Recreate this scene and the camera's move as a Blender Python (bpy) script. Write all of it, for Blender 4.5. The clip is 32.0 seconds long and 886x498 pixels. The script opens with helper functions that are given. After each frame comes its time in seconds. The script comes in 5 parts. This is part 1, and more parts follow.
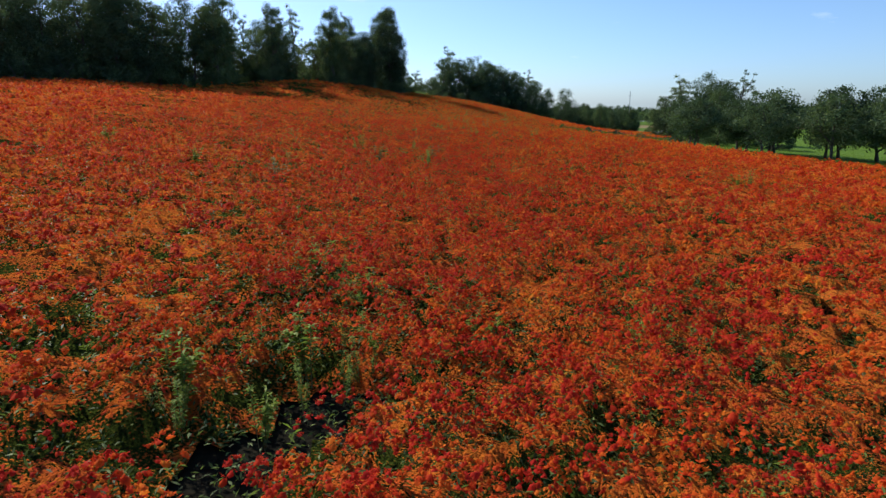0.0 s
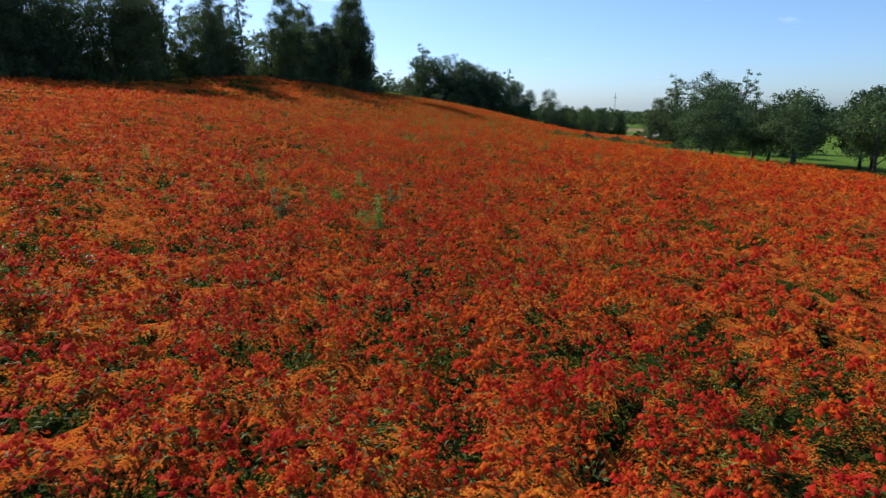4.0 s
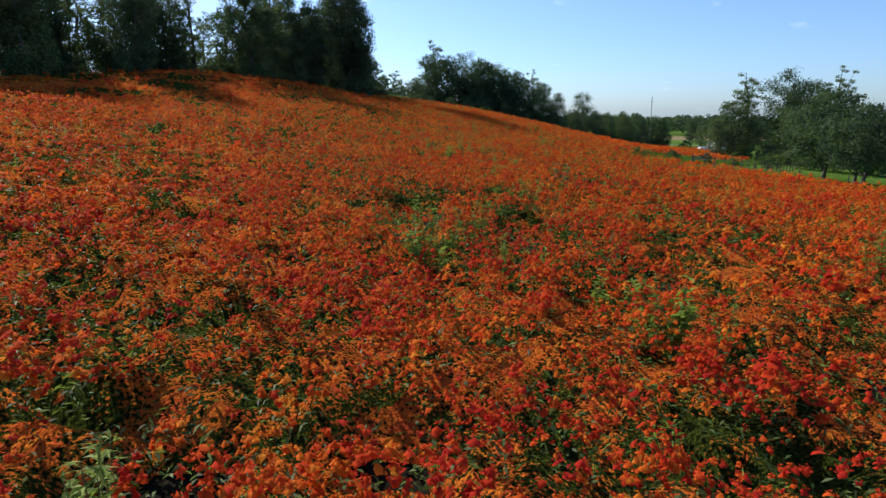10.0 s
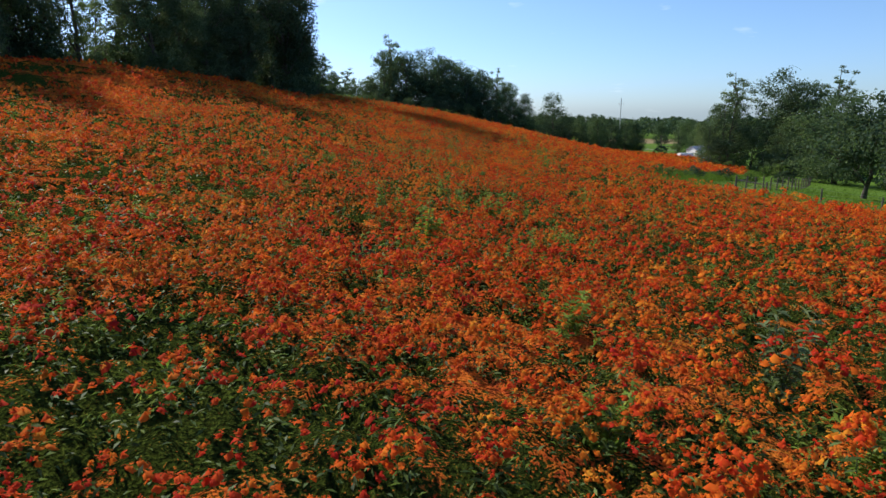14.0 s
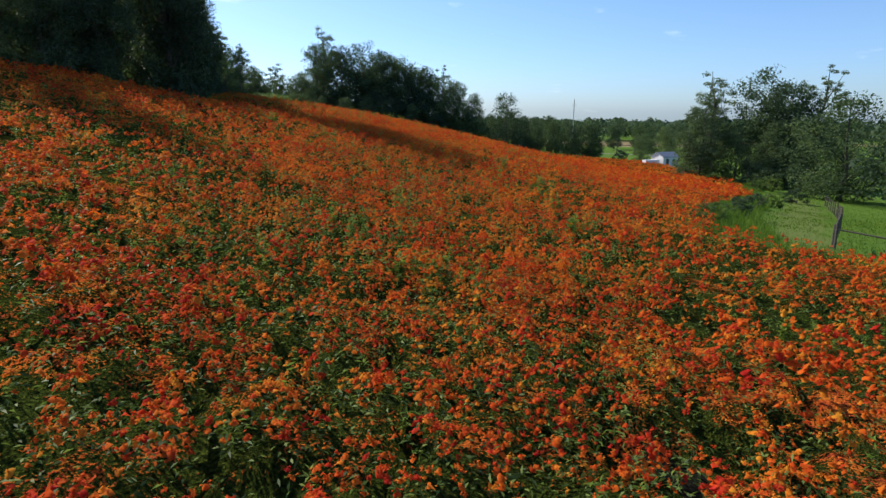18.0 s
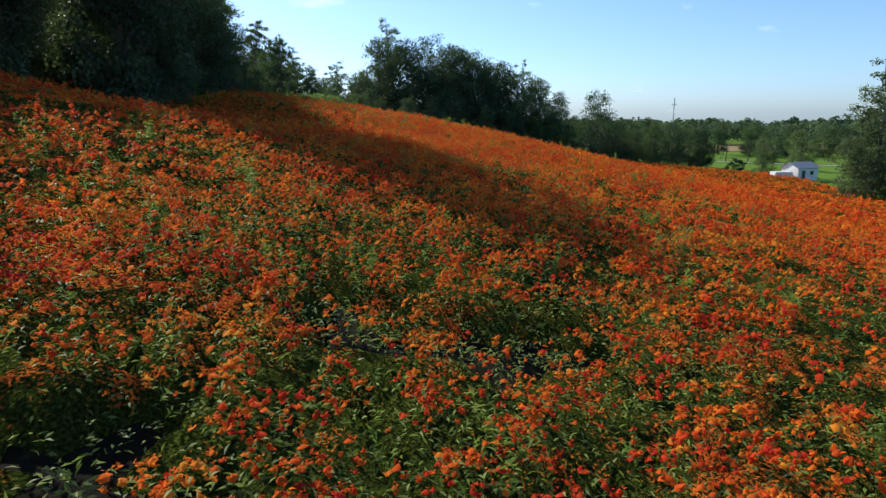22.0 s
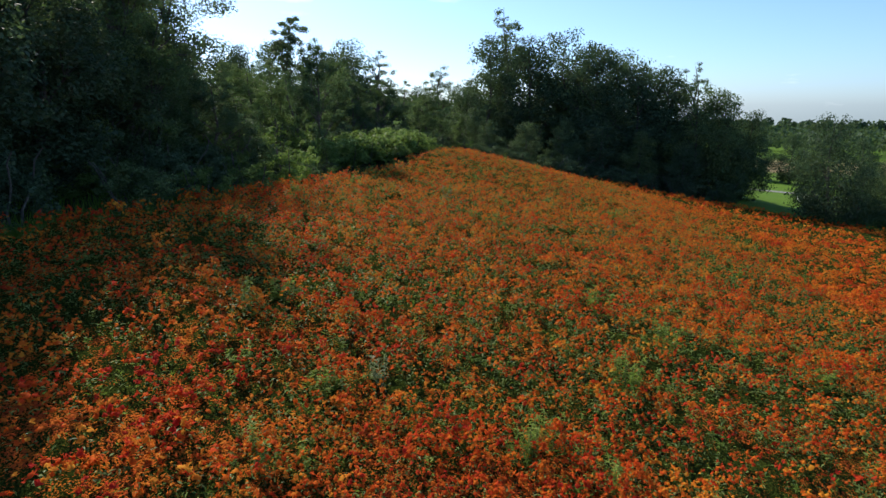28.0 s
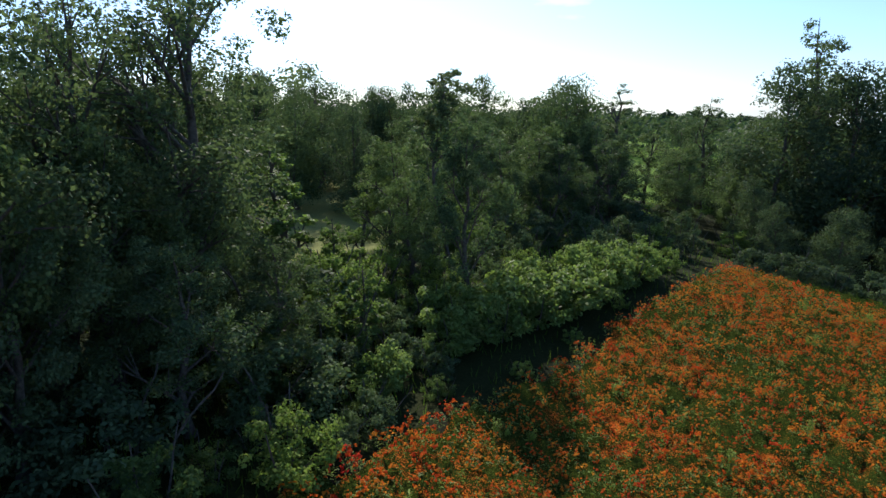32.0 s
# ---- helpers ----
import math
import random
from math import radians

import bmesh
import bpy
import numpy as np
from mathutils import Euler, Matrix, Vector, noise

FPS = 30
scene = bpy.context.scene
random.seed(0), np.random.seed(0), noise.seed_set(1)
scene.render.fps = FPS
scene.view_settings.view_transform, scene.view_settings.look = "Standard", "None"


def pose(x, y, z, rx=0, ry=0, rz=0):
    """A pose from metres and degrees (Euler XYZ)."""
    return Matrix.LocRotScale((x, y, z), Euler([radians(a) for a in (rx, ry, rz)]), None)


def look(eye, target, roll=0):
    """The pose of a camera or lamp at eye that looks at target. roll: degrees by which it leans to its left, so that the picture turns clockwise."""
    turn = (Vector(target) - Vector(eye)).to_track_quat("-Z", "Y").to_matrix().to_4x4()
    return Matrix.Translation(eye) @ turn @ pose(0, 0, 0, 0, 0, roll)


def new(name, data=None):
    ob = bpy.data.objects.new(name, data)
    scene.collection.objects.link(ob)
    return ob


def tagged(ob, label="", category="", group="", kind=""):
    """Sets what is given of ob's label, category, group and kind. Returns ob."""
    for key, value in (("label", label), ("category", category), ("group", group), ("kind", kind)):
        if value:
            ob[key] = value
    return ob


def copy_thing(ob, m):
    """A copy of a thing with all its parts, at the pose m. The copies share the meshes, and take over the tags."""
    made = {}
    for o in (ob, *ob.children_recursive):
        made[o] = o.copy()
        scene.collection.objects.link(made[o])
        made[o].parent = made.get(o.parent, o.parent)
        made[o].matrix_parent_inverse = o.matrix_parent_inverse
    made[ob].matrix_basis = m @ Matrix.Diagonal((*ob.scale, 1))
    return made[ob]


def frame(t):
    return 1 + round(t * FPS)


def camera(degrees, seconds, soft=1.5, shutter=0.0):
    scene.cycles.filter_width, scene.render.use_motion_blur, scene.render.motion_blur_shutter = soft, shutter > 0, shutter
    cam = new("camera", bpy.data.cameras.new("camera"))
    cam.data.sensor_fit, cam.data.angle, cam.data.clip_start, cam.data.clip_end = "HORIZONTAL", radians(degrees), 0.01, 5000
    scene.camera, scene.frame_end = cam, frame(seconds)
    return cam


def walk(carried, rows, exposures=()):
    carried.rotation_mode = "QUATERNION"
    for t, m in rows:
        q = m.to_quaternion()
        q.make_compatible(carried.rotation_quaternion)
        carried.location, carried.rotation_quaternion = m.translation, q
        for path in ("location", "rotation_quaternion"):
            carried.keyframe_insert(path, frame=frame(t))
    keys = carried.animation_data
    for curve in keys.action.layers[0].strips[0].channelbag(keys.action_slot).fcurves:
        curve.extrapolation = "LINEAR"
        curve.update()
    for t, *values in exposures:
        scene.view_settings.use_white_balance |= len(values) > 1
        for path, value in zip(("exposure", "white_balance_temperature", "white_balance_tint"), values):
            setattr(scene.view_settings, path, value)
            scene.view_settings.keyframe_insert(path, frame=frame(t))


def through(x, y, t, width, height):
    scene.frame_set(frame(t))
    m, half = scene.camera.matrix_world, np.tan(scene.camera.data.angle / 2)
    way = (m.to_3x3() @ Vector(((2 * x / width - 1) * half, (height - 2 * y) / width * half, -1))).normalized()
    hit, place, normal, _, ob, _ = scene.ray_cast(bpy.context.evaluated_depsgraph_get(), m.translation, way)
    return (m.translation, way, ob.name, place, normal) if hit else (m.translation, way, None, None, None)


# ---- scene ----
cam = camera(70.66, 32.0)
PATH = [
    (0, (-1.427, 0.986, 3.235), (-1.467, 2.934, 2.784), -0.34),
    (0.5, (-1.391, 2.945, 3.245), (-1.390, 4.893, 2.795), -0.30),
    (1, (-1.370, 4.988, 3.227), (-1.346, 6.937, 2.778), -0.28),
    (1.5, (-1.383, 7.069, 3.201), (-1.348, 9.018, 2.752), -0.22),
    (2, (-1.332, 9.355, 3.156), (-1.294, 11.304, 2.708), -0.16),
    (2.5, (-1.332, 11.919, 3.132), (-1.292, 13.868, 2.685), -0.17),
    (4.5, (-1.612, 23.532, 3.222), (-1.577, 25.482, 2.776), -0.14),
    (5, (-1.683, 26.535, 3.176), (-1.651, 28.485, 2.732), -0.14),
    (5.5, (-1.719, 29.597, 3.137), (-1.693, 31.548, 2.695), -0.24),
    (6, (-1.789, 32.677, 3.107), (-1.768, 34.628, 2.667), -0.28),
    (6.5, (-1.892, 35.713, 3.121), (-1.876, 37.664, 2.681), -0.21),
    (7, (-2.010, 38.694, 3.119), (-1.997, 40.645, 2.681), -0.20),
    (7.5, (-2.117, 41.516, 3.123), (-2.107, 43.468, 2.685), -0.13),
    (8, (-2.222, 44.174, 3.127), (-2.219, 46.126, 2.691), -0.15),
    (8.5, (-2.334, 46.674, 3.147), (-2.336, 48.627, 2.713), -0.15),
    (9, (-2.475, 49.081, 3.187), (-2.483, 51.034, 2.753), -0.17),
    (9.5, (-2.589, 51.423, 3.226), (-2.601, 53.375, 2.794), -0.17),
    (10, (-2.727, 53.679, 3.290), (-2.717, 55.632, 2.860), -0.21),
    (10.5, (-2.862, 55.904, 3.375), (-2.814, 57.857, 2.944), -0.17),
    (11, (-2.938, 58.104, 3.445), (-2.847, 60.055, 3.014), -0.12),
    (11.5, (-2.965, 60.357, 3.577), (-2.848, 62.306, 3.144), 0.06),
    (12, (-2.963, 62.606, 3.622), (-2.836, 64.554, 3.190), 0.04),
    (12.5, (-2.990, 64.874, 3.606), (-2.855, 66.823, 3.176), -0.01),
    (13, (-2.959, 67.136, 3.639), (-2.822, 69.085, 3.209), 0.01),
    (13.5, (-2.914, 69.464, 3.648), (-2.777, 71.412, 3.219), 0.02),
    (15.5, (-2.914, 78.959, 4.067), (-2.679, 80.898, 3.635), 0.24),
    (16, (-2.710, 81.323, 4.154), (-2.431, 83.256, 3.723), 0.21),
    (16.5, (-2.463, 83.778, 4.274), (-2.158, 85.708, 3.844), 0.24),
    (17, (-2.159, 86.222, 4.355), (-1.844, 88.149, 3.924), 0.28),
    (17.5, (-1.831, 88.733, 4.349), (-1.509, 90.659, 3.917), 0.35),
    (18, (-1.425, 91.302, 4.312), (-1.101, 93.228, 3.881), 0.32),
    (18.5, (-0.999, 93.941, 4.330), (-0.676, 95.867, 3.899), 0.32),
    (19, (-0.555, 96.583, 4.330), (-0.233, 98.509, 3.899), 0.33),
    (19.5, (-0.097, 99.359, 4.284), (0.220, 101.286, 3.854), 0.30),
    (20, (0.380, 102.219, 4.236), (0.689, 104.148, 3.807), 0.25),
    (20.5, (0.829, 105.121, 4.211), (1.128, 107.051, 3.783), 0.24),
    (21, (1.272, 108.048, 4.244), (1.536, 109.984, 3.816), 0.08),
    (21.5, (1.710, 111.052, 4.301), (1.899, 112.996, 3.873), -0.02),
    (22, (2.075, 113.967, 4.444), (2.162, 115.919, 4.016), -0.04),
    (22.5, (2.317, 117.029, 4.608), (2.349, 118.982, 4.179), -0.07),
    (23, (2.406, 120.166, 4.823), (2.403, 122.120, 4.396), -0.13),
    (23.5, (2.467, 123.361, 5.143), (2.442, 125.314, 4.716), -0.20),
    (24, (2.524, 126.755, 5.455), (2.482, 128.708, 5.028), -0.26),
    (24.5, (2.680, 130.233, 5.783), (2.618, 132.186, 5.356), -0.36),
    (26.5, (3.070, 145.151, 8.659), (2.870, 147.090, 8.213), 0.11),
    (27, (3.125, 148.940, 9.132), (2.901, 150.876, 8.684), 0.03),
    (27.5, (3.084, 152.754, 9.580), (2.834, 154.687, 9.131), 0.02),
    (28, (3.056, 156.569, 10.033), (2.753, 158.494, 9.584), 0.02),
    (28.5, (2.952, 160.302, 10.580), (2.552, 162.210, 10.134), 0.04),
    (29, (2.727, 164.055, 11.204), (2.227, 165.940, 10.760), -0.05),
    (29.5, (2.406, 167.744, 12.001), (1.818, 169.604, 11.558), 0.03),
    (30, (2.020, 171.389, 12.845), (1.340, 173.218, 12.404), 0.01),
    (30.5, (1.445, 174.906, 13.732), (0.672, 176.697, 13.291), 0.04),
    (31, (0.823, 178.435, 14.664), (-0.038, 180.185, 14.223), 0.12),
    (31.5, (0.251, 181.816, 15.545), (-0.702, 183.519, 15.104), 0.11),
    (32, (-0.226, 185.145, 16.517), (-1.273, 186.790, 16.075), 0.23),
]
walk(cam, [(t, look(eye, target, roll)) for t, eye, target, roll in PATH], exposures=[(0, 0.04), (13, 0.1), (19, 0.16), (23, 0.26), (28, 0.24), (30, 0.32), (32, 0.26)])

# ---- light ----
# sun low in the west, in front of the camera and to its left, behind the wood
SUN_AZ = Vector((-0.66, 0.75, 0.0)).normalized()
SUN_ELEV = radians(32.5)
sun_way = Vector((SUN_AZ.x * math.cos(SUN_ELEV), SUN_AZ.y * math.cos(SUN_ELEV), math.sin(SUN_ELEV)))
world = bpy.data.worlds.new("sky")
scene.world = world
world.use_nodes = True
wn = world.node_tree.nodes
sky = wn.new("ShaderNodeTexSky")
sky.sky_type = "NISHITA"
sky.sun_disc = False
sky.sun_elevation = SUN_ELEV
sky.sun_rotation = math.atan2(SUN_AZ.x, SUN_AZ.y)
sky.altitude = 200
sky.air_density, sky.dust_density, sky.ozone_density = 0.95, 0.6, 2.5
# a cooler cast than the plain model, and a few thin clouds low in the east
cool = wn.new("ShaderNodeMix")
cool.data_type, cool.blend_type = "RGBA", "MULTIPLY"
cool.inputs[0].default_value = 1.0
link = world.node_tree.links.new
link(sky.outputs[0], cool.inputs[6])
where = wn.new("ShaderNodeTexCoord")
upness = wn.new("ShaderNodeSeparateXYZ")
link(where.outputs["Generated"], upness.inputs[0])
cast = wn.new("ShaderNodeValToRGB")
cast.color_ramp.elements[0].position, cast.color_ramp.elements[0].color = 0.0, (0.54, 0.71, 1.06, 1)
cast.color_ramp.elements[1].position, cast.color_ramp.elements[1].color = 0.22, (0.65, 0.77, 0.93, 1)
link(upness.outputs["Z"], cast.inputs[0])
link(cast.outputs[0], cool.inputs[7])
squash = wn.new("ShaderNodeMapping")
squash.inputs["Scale"].default_value = (2.2, 2.2, 9.0)
link(where.outputs["Generated"], squash.inputs["Vector"])
wisp = wn.new("ShaderNodeTexNoise")
wisp.inputs["Scale"].default_value, wisp.inputs["Detail"].default_value = 3.1, 6.0
link(squash.outputs[0], wisp.inputs["Vector"])
wisps = wn.new("ShaderNodeValToRGB")
wisps.color_ramp.elements[0].position, wisps.color_ramp.elements[0].color = 0.64, (0, 0, 0, 1)
wisps.color_ramp.elements[1].position, wisps.color_ramp.elements[1].color = 0.80, (0.4, 0.4, 0.4, 1)
link(wisp.outputs["Fac"], wisps.inputs[0])
cloudy = wn.new("ShaderNodeMix")
cloudy.data_type = "RGBA"
cloudy.inputs[7].default_value = (8.5, 8.8, 9.2, 1)
link(wisps.outputs[0], cloudy.inputs[0])
link(cool.outputs[2], cloudy.inputs[6])
link(cloudy.outputs[2], wn["Background"].inputs[0])
wn["Background"].inputs[1].default_value = 0.164
sun = new("sun", bpy.data.lights.new("sun", "SUN"))
sun.data.energy = 5.0
sun.data.angle = radians(0.6)
sun.data.color = (1.0, 0.93, 0.82)
sun.matrix_world = look(sun_way * 300, (0, 0, 0))


# ---- materials ----
def material(name, rough=0.7):
    m = bpy.data.materials.new(name)
    m.use_nodes = True
    nt = m.node_tree
    bsdf = nt.nodes["Principled BSDF"]
    bsdf.inputs["Roughness"].default_value = rough
    return m, nt, bsdf


def node(nt, kind, **inputs):
    n = nt.nodes.new(kind)
    for key, value in inputs.items():
        n.inputs[key.replace("_", " ")].default_value = value
    return n


def ramp(nt, source, stops):
    r = nt.nodes.new("ShaderNodeValToRGB")
    while len(r.color_ramp.elements) < len(stops):
        r.color_ramp.elements.new(0.5)
    for e, (p, c) in zip(r.color_ramp.elements, stops):
        e.position, e.color = p, (*c, 1)
    nt.links.new(source, r.inputs[0])
    return r.outputs[0]


def coords(nt):
    return nt.nodes.new("ShaderNodeTexCoord").outputs["Object"]


def noise_out(nt, scale, detail=4.0, vector=None):
    n = node(nt, "ShaderNodeTexNoise", Scale=scale, Detail=detail)
    nt.links.new(vector if vector else coords(nt), n.inputs["Vector"])
    return n.outputs["Fac"]


def mix(nt, fac, a, b, blend="MIX"):
    m = nt.nodes.new("ShaderNodeMix")
    m.data_type, m.blend_type = "RGBA", blend
    for socket, v in ((m.inputs[0], fac), (m.inputs[6], a), (m.inputs[7], b)):
        if isinstance(v, (int, float)):
            socket.default_value = v
        elif isinstance(v, tuple):
            socket.default_value = (*v, 1)
        else:
            nt.links.new(v, socket)
    return m.outputs[2]


def bump(nt, bsdf, height, strength=0.4, distance=0.02):
    b = node(nt, "ShaderNodeBump", Strength=strength, Distance=distance)
    nt.links.new(height, b.inputs["Height"])
    nt.links.new(b.outputs[0], bsdf.inputs["Normal"])


def tint_of(nt):
    a = nt.nodes.new("ShaderNodeAttribute")
    a.attribute_name = "tint"
    return a.outputs["Fac"]


def leafy(name, stops, rough=0.5, through=0.35, through_color=(0.20, 0.28, 0.03), gloss=0.1, vary=False):
    """A thin leaf or petal: colour by its own tint, part of the light passing through it."""
    m, nt, bsdf = material(name, rough)
    bsdf.inputs["Specular IOR Level"].default_value = gloss
    col = ramp(nt, tint_of(nt), stops)
    if vary:
        own = nt.nodes.new("ShaderNodeObjectInfo").outputs["Random"]
        col = mix(nt, 1.0, col, ramp(nt, own, [(0.0, (0.62, 0.66, 0.75)), (0.5, (1.0, 1.0, 1.0)), (1.0, (1.45, 1.35, 1.0))]), "MULTIPLY")
    nt.links.new(col, bsdf.inputs["Base Color"])
    t = nt.nodes.new("ShaderNodeBsdfTranslucent")
    nt.links.new(mix(nt, 0.5, col, through_color), t.inputs[0])
    ms = nt.nodes.new("ShaderNodeMixShader")
    ms.inputs[0].default_value = through
    nt.links.new(bsdf.outputs[0], ms.inputs[1])
    nt.links.new(t.outputs[0], ms.inputs[2])
    nt.links.new(ms.outputs[0], nt.nodes["Material Output"].inputs[0])
    return m


PETAL = leafy("orange_petals", [(0.0, (0.50, 0.026, 0.018)), (0.25, (0.62, 0.060, 0.016)), (0.5, (0.70, 0.120, 0.016)),
                                (0.75, (0.74, 0.195, 0.020)), (1.0, (0.78, 0.32, 0.030))], 0.8, 0.36, (0.76, 0.13, 0.012), 0.05)
LEAF = leafy("flower_plant_leaves", [(0.0, (0.034, 0.060, 0.022)), (0.5, (0.09, 0.15, 0.042)), (1.0, (0.23, 0.31, 0.075))], 0.55, 0.38, (0.17, 0.26, 0.03), gloss=0.12)
SUMAC = leafy("sumac_leaves", [(0.0, (0.09, 0.15, 0.045)), (0.6, (0.17, 0.25, 0.075)), (1.0, (0.28, 0.36, 0.13))], 0.5, 0.5, (0.24, 0.36, 0.05), 0.08)
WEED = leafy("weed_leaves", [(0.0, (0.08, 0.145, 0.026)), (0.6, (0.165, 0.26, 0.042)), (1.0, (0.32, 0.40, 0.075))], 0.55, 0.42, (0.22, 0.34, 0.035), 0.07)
GRASS = leafy("grass_blades", [(0.0, (0.05, 0.11, 0.018)), (0.6, (0.10, 0.19, 0.026)), (1.0, (0.21, 0.28, 0.055))], 0.6, 0.40, (0.20, 0.33, 0.03), 0.06)
TREE_LEAF = leafy("dark_tree_leaves", [(0.0, (0.040, 0.068, 0.043)), (0.6, (0.080, 0.126, 0.068)), (1.0, (0.14, 0.20, 0.095))], 0.6, 0.32, (0.14, 0.22, 0.045), 0.05, vary=True)
BROAD_LEAF = leafy("broad_thin_leaves", [(0.0, (0.050, 0.082, 0.046)), (0.6, (0.096, 0.150, 0.072)), (1.0, (0.165, 0.225, 0.10))], 0.6, 0.4, (0.16, 0.26, 0.05), 0.05, vary=True)
PALE_LEAF = leafy("pale_tree_leaves", [(0.0, (0.054, 0.082, 0.044)), (0.6, (0.105, 0.152, 0.070)), (1.0, (0.175, 0.23, 0.105))], 0.6, 0.4, (0.18, 0.27, 0.07), 0.06, vary=True)
BUSH_LEAF = leafy("bush_leaves", [(0.0, (0.058, 0.10, 0.034)), (0.6, (0.115, 0.185, 0.055)), (1.0, (0.20, 0.275, 0.085))], 0.6, 0.46, (0.20, 0.32, 0.05), 0.06, vary=True)

BARK, _nt, _b = material("grey_bark", 0.9)
_n = noise_out(_nt, 6, 6)
_nt.links.new(ramp(_nt, _n, [(0.3, (0.035, 0.03, 0.025)), (0.7, (0.12, 0.105, 0.085))]), _b.inputs["Base Color"])
bump(_nt, _b, _n, 0.8, 0.05)

POST_WOOD, _nt, _b = material("weathered_post_wood", 0.85)
_n = noise_out(_nt, 14, 6)
_nt.links.new(ramp(_nt, _n, [(0.3, (0.06, 0.048, 0.036)), (0.7, (0.16, 0.13, 0.10))]), _b.inputs["Base Color"])
bump(_nt, _b, _n, 0.6, 0.02)

WIRE, _nt, _b = material("galvanised_wire", 0.5)
_b.inputs["Metallic"].default_value = 0.9
_b.inputs["Base Color"].default_value = (0.35, 0.35, 0.34, 1)

GROUND, _nt, _b = material("ground_cover", 0.95)
_at = _nt.nodes.new("ShaderNodeAttribute")
_at.attribute_name = "cover"
_big, _fine = noise_out(_nt, 0.12, 5), noise_out(_nt, 7, 8)
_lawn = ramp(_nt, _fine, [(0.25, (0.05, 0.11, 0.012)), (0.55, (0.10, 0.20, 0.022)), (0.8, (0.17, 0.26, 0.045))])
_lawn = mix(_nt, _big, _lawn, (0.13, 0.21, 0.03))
# soil taken to near black: the deep shade between the plants is in its colour
_shaded_soil = ramp(_nt, _fine, [(0.25, (0.006, 0.006, 0.004)), (0.6, (0.015, 0.014, 0.008)), (0.8, (0.034, 0.028, 0.014))])
# straw tone of dry and mown grass; in the glade it also paints sunlight
_dry_sunlit = _nt.nodes.new("ShaderNodeAttribute")
_dry_sunlit.attribute_name = "dry_and_sunlit"
_straw = ramp(_nt, _fine, [(0.3, (0.20, 0.15, 0.07)), (0.7, (0.34, 0.26, 0.14))])
_nt.links.new(mix(_nt, _dry_sunlit.outputs["Fac"], mix(_nt, _at.outputs["Fac"], _lawn, _shaded_soil), _straw), _b.inputs["Base Color"])
bump(_nt, _b, _fine, 0.6, 0.06)

_b.inputs["Specular IOR Level"].default_value = 0.05

MAT, _nt, _b = material("plant_mat", 0.9)
_at = _nt.nodes.new("ShaderNodeAttribute")
_at.attribute_name = "bloom"
_cell = node(_nt, "ShaderNodeTexVoronoi", Scale=9.0)
_nt.links.new(coords(_nt), _cell.inputs["Vector"])
_fine, _mid, _big = noise_out(_nt, 24, 6), noise_out(_nt, 2.2, 4), noise_out(_nt, 0.18, 4)
_green = ramp(_nt, _fine, [(0.35, (0.014, 0.020, 0.005)), (0.55, (0.048, 0.068, 0.012)), (0.75, (0.13, 0.165, 0.028))])
_hue = mix(_nt, 0.5, _cell.outputs["Color"], _big)
_flame = ramp(_nt, _hue, [(0.15, (0.48, 0.06, 0.028)), (0.45, (0.60, 0.125, 0.024)), (0.75, (0.68, 0.21, 0.028))])
_sum = _nt.nodes.new("ShaderNodeMath")
_sum.operation = "MULTIPLY_ADD"
_nt.links.new(_fine, _sum.inputs[0])
_sum.inputs[1].default_value = 0.9
_nt.links.new(_at.outputs["Fac"], _sum.inputs[2])
_sum2 = _nt.nodes.new("ShaderNodeMath")
_sum2.operation = "MULTIPLY_ADD"
_nt.links.new(_mid, _sum2.inputs[0])
_sum2.inputs[1].default_value = 0.5
_nt.links.new(_sum.outputs[0], _sum2.inputs[2])
_flower = ramp(_nt, _sum2.outputs[0], [(0.95, (0, 0, 0)), (1.0, (1, 1, 1))])
_nt.links.new(mix(_nt, _flower, _green, _flame), _b.inputs["Base Color"])
_b.inputs["Specular IOR Level"].default_value = 0.0
bump(_nt, _b, _fine, 1.0, 0.12)


# ---- plan ----
def hump(x, y, cx, cy, sx, sy):
    return np.exp(-(((x - cx) / sx) ** 2) - ((y - cy) / sy) ** 2)


# rises and hollows of the hillside: height, centre, reach; then the roll of the slope along the flight line, to either side
SWELLS = [(4.70, -10.4, 172.1, 32, 48), (2.04, -55.5, 118.1, 40, 38), (3.50, -12.9, 231.1, 22, 22), (0.44, 42.9, 209.6, 40, 70), (1.67, -6.2, 271.5, 45, 28), (0.82, 30.6, 118, 22, 40), (2.51, -28.3, 164.9, 28, 28), (-3.00, -13.6, 156.3, 13, 12), (-0.87, -37.8, 106.3, 15, 13), (1.51, -37.1, 132.5, 14, 12), (0.81, -21.8, 148.8, 10, 9)]
ROLL = [(-0.75, -0.60), (-0.99, 0.13), (0.03, 0.64), (0.36, 0.03), (0.46, -0.05), (-1.01, 0.71), (-0.03, 1.33), (0.35, 0.63)]


def ground_z(x, y):
    """Height of the ground: a hillside falling to the right, with a rounded crest under the wood."""
    x, y = np.asarray(x, float), np.asarray(y, float)
    z = -1.41 - 8.28 * np.tanh(x / 70) - 1.31 * np.tanh((y - 150) / 150)
    for rise, cx, cy, sx, sy in SWELLS:
        z = z + rise * hump(x, y, cx, cy, sx, sy)
    for k, (left, right) in enumerate(ROLL):
        z = z + left * hump(x, y, -14, 34 * k, 22, 24) + right * hump(x, y, 14, 34 * k, 22, 24)
    return z - 0.026 * np.maximum(np.hypot(x, y - 130) - 330, 0)


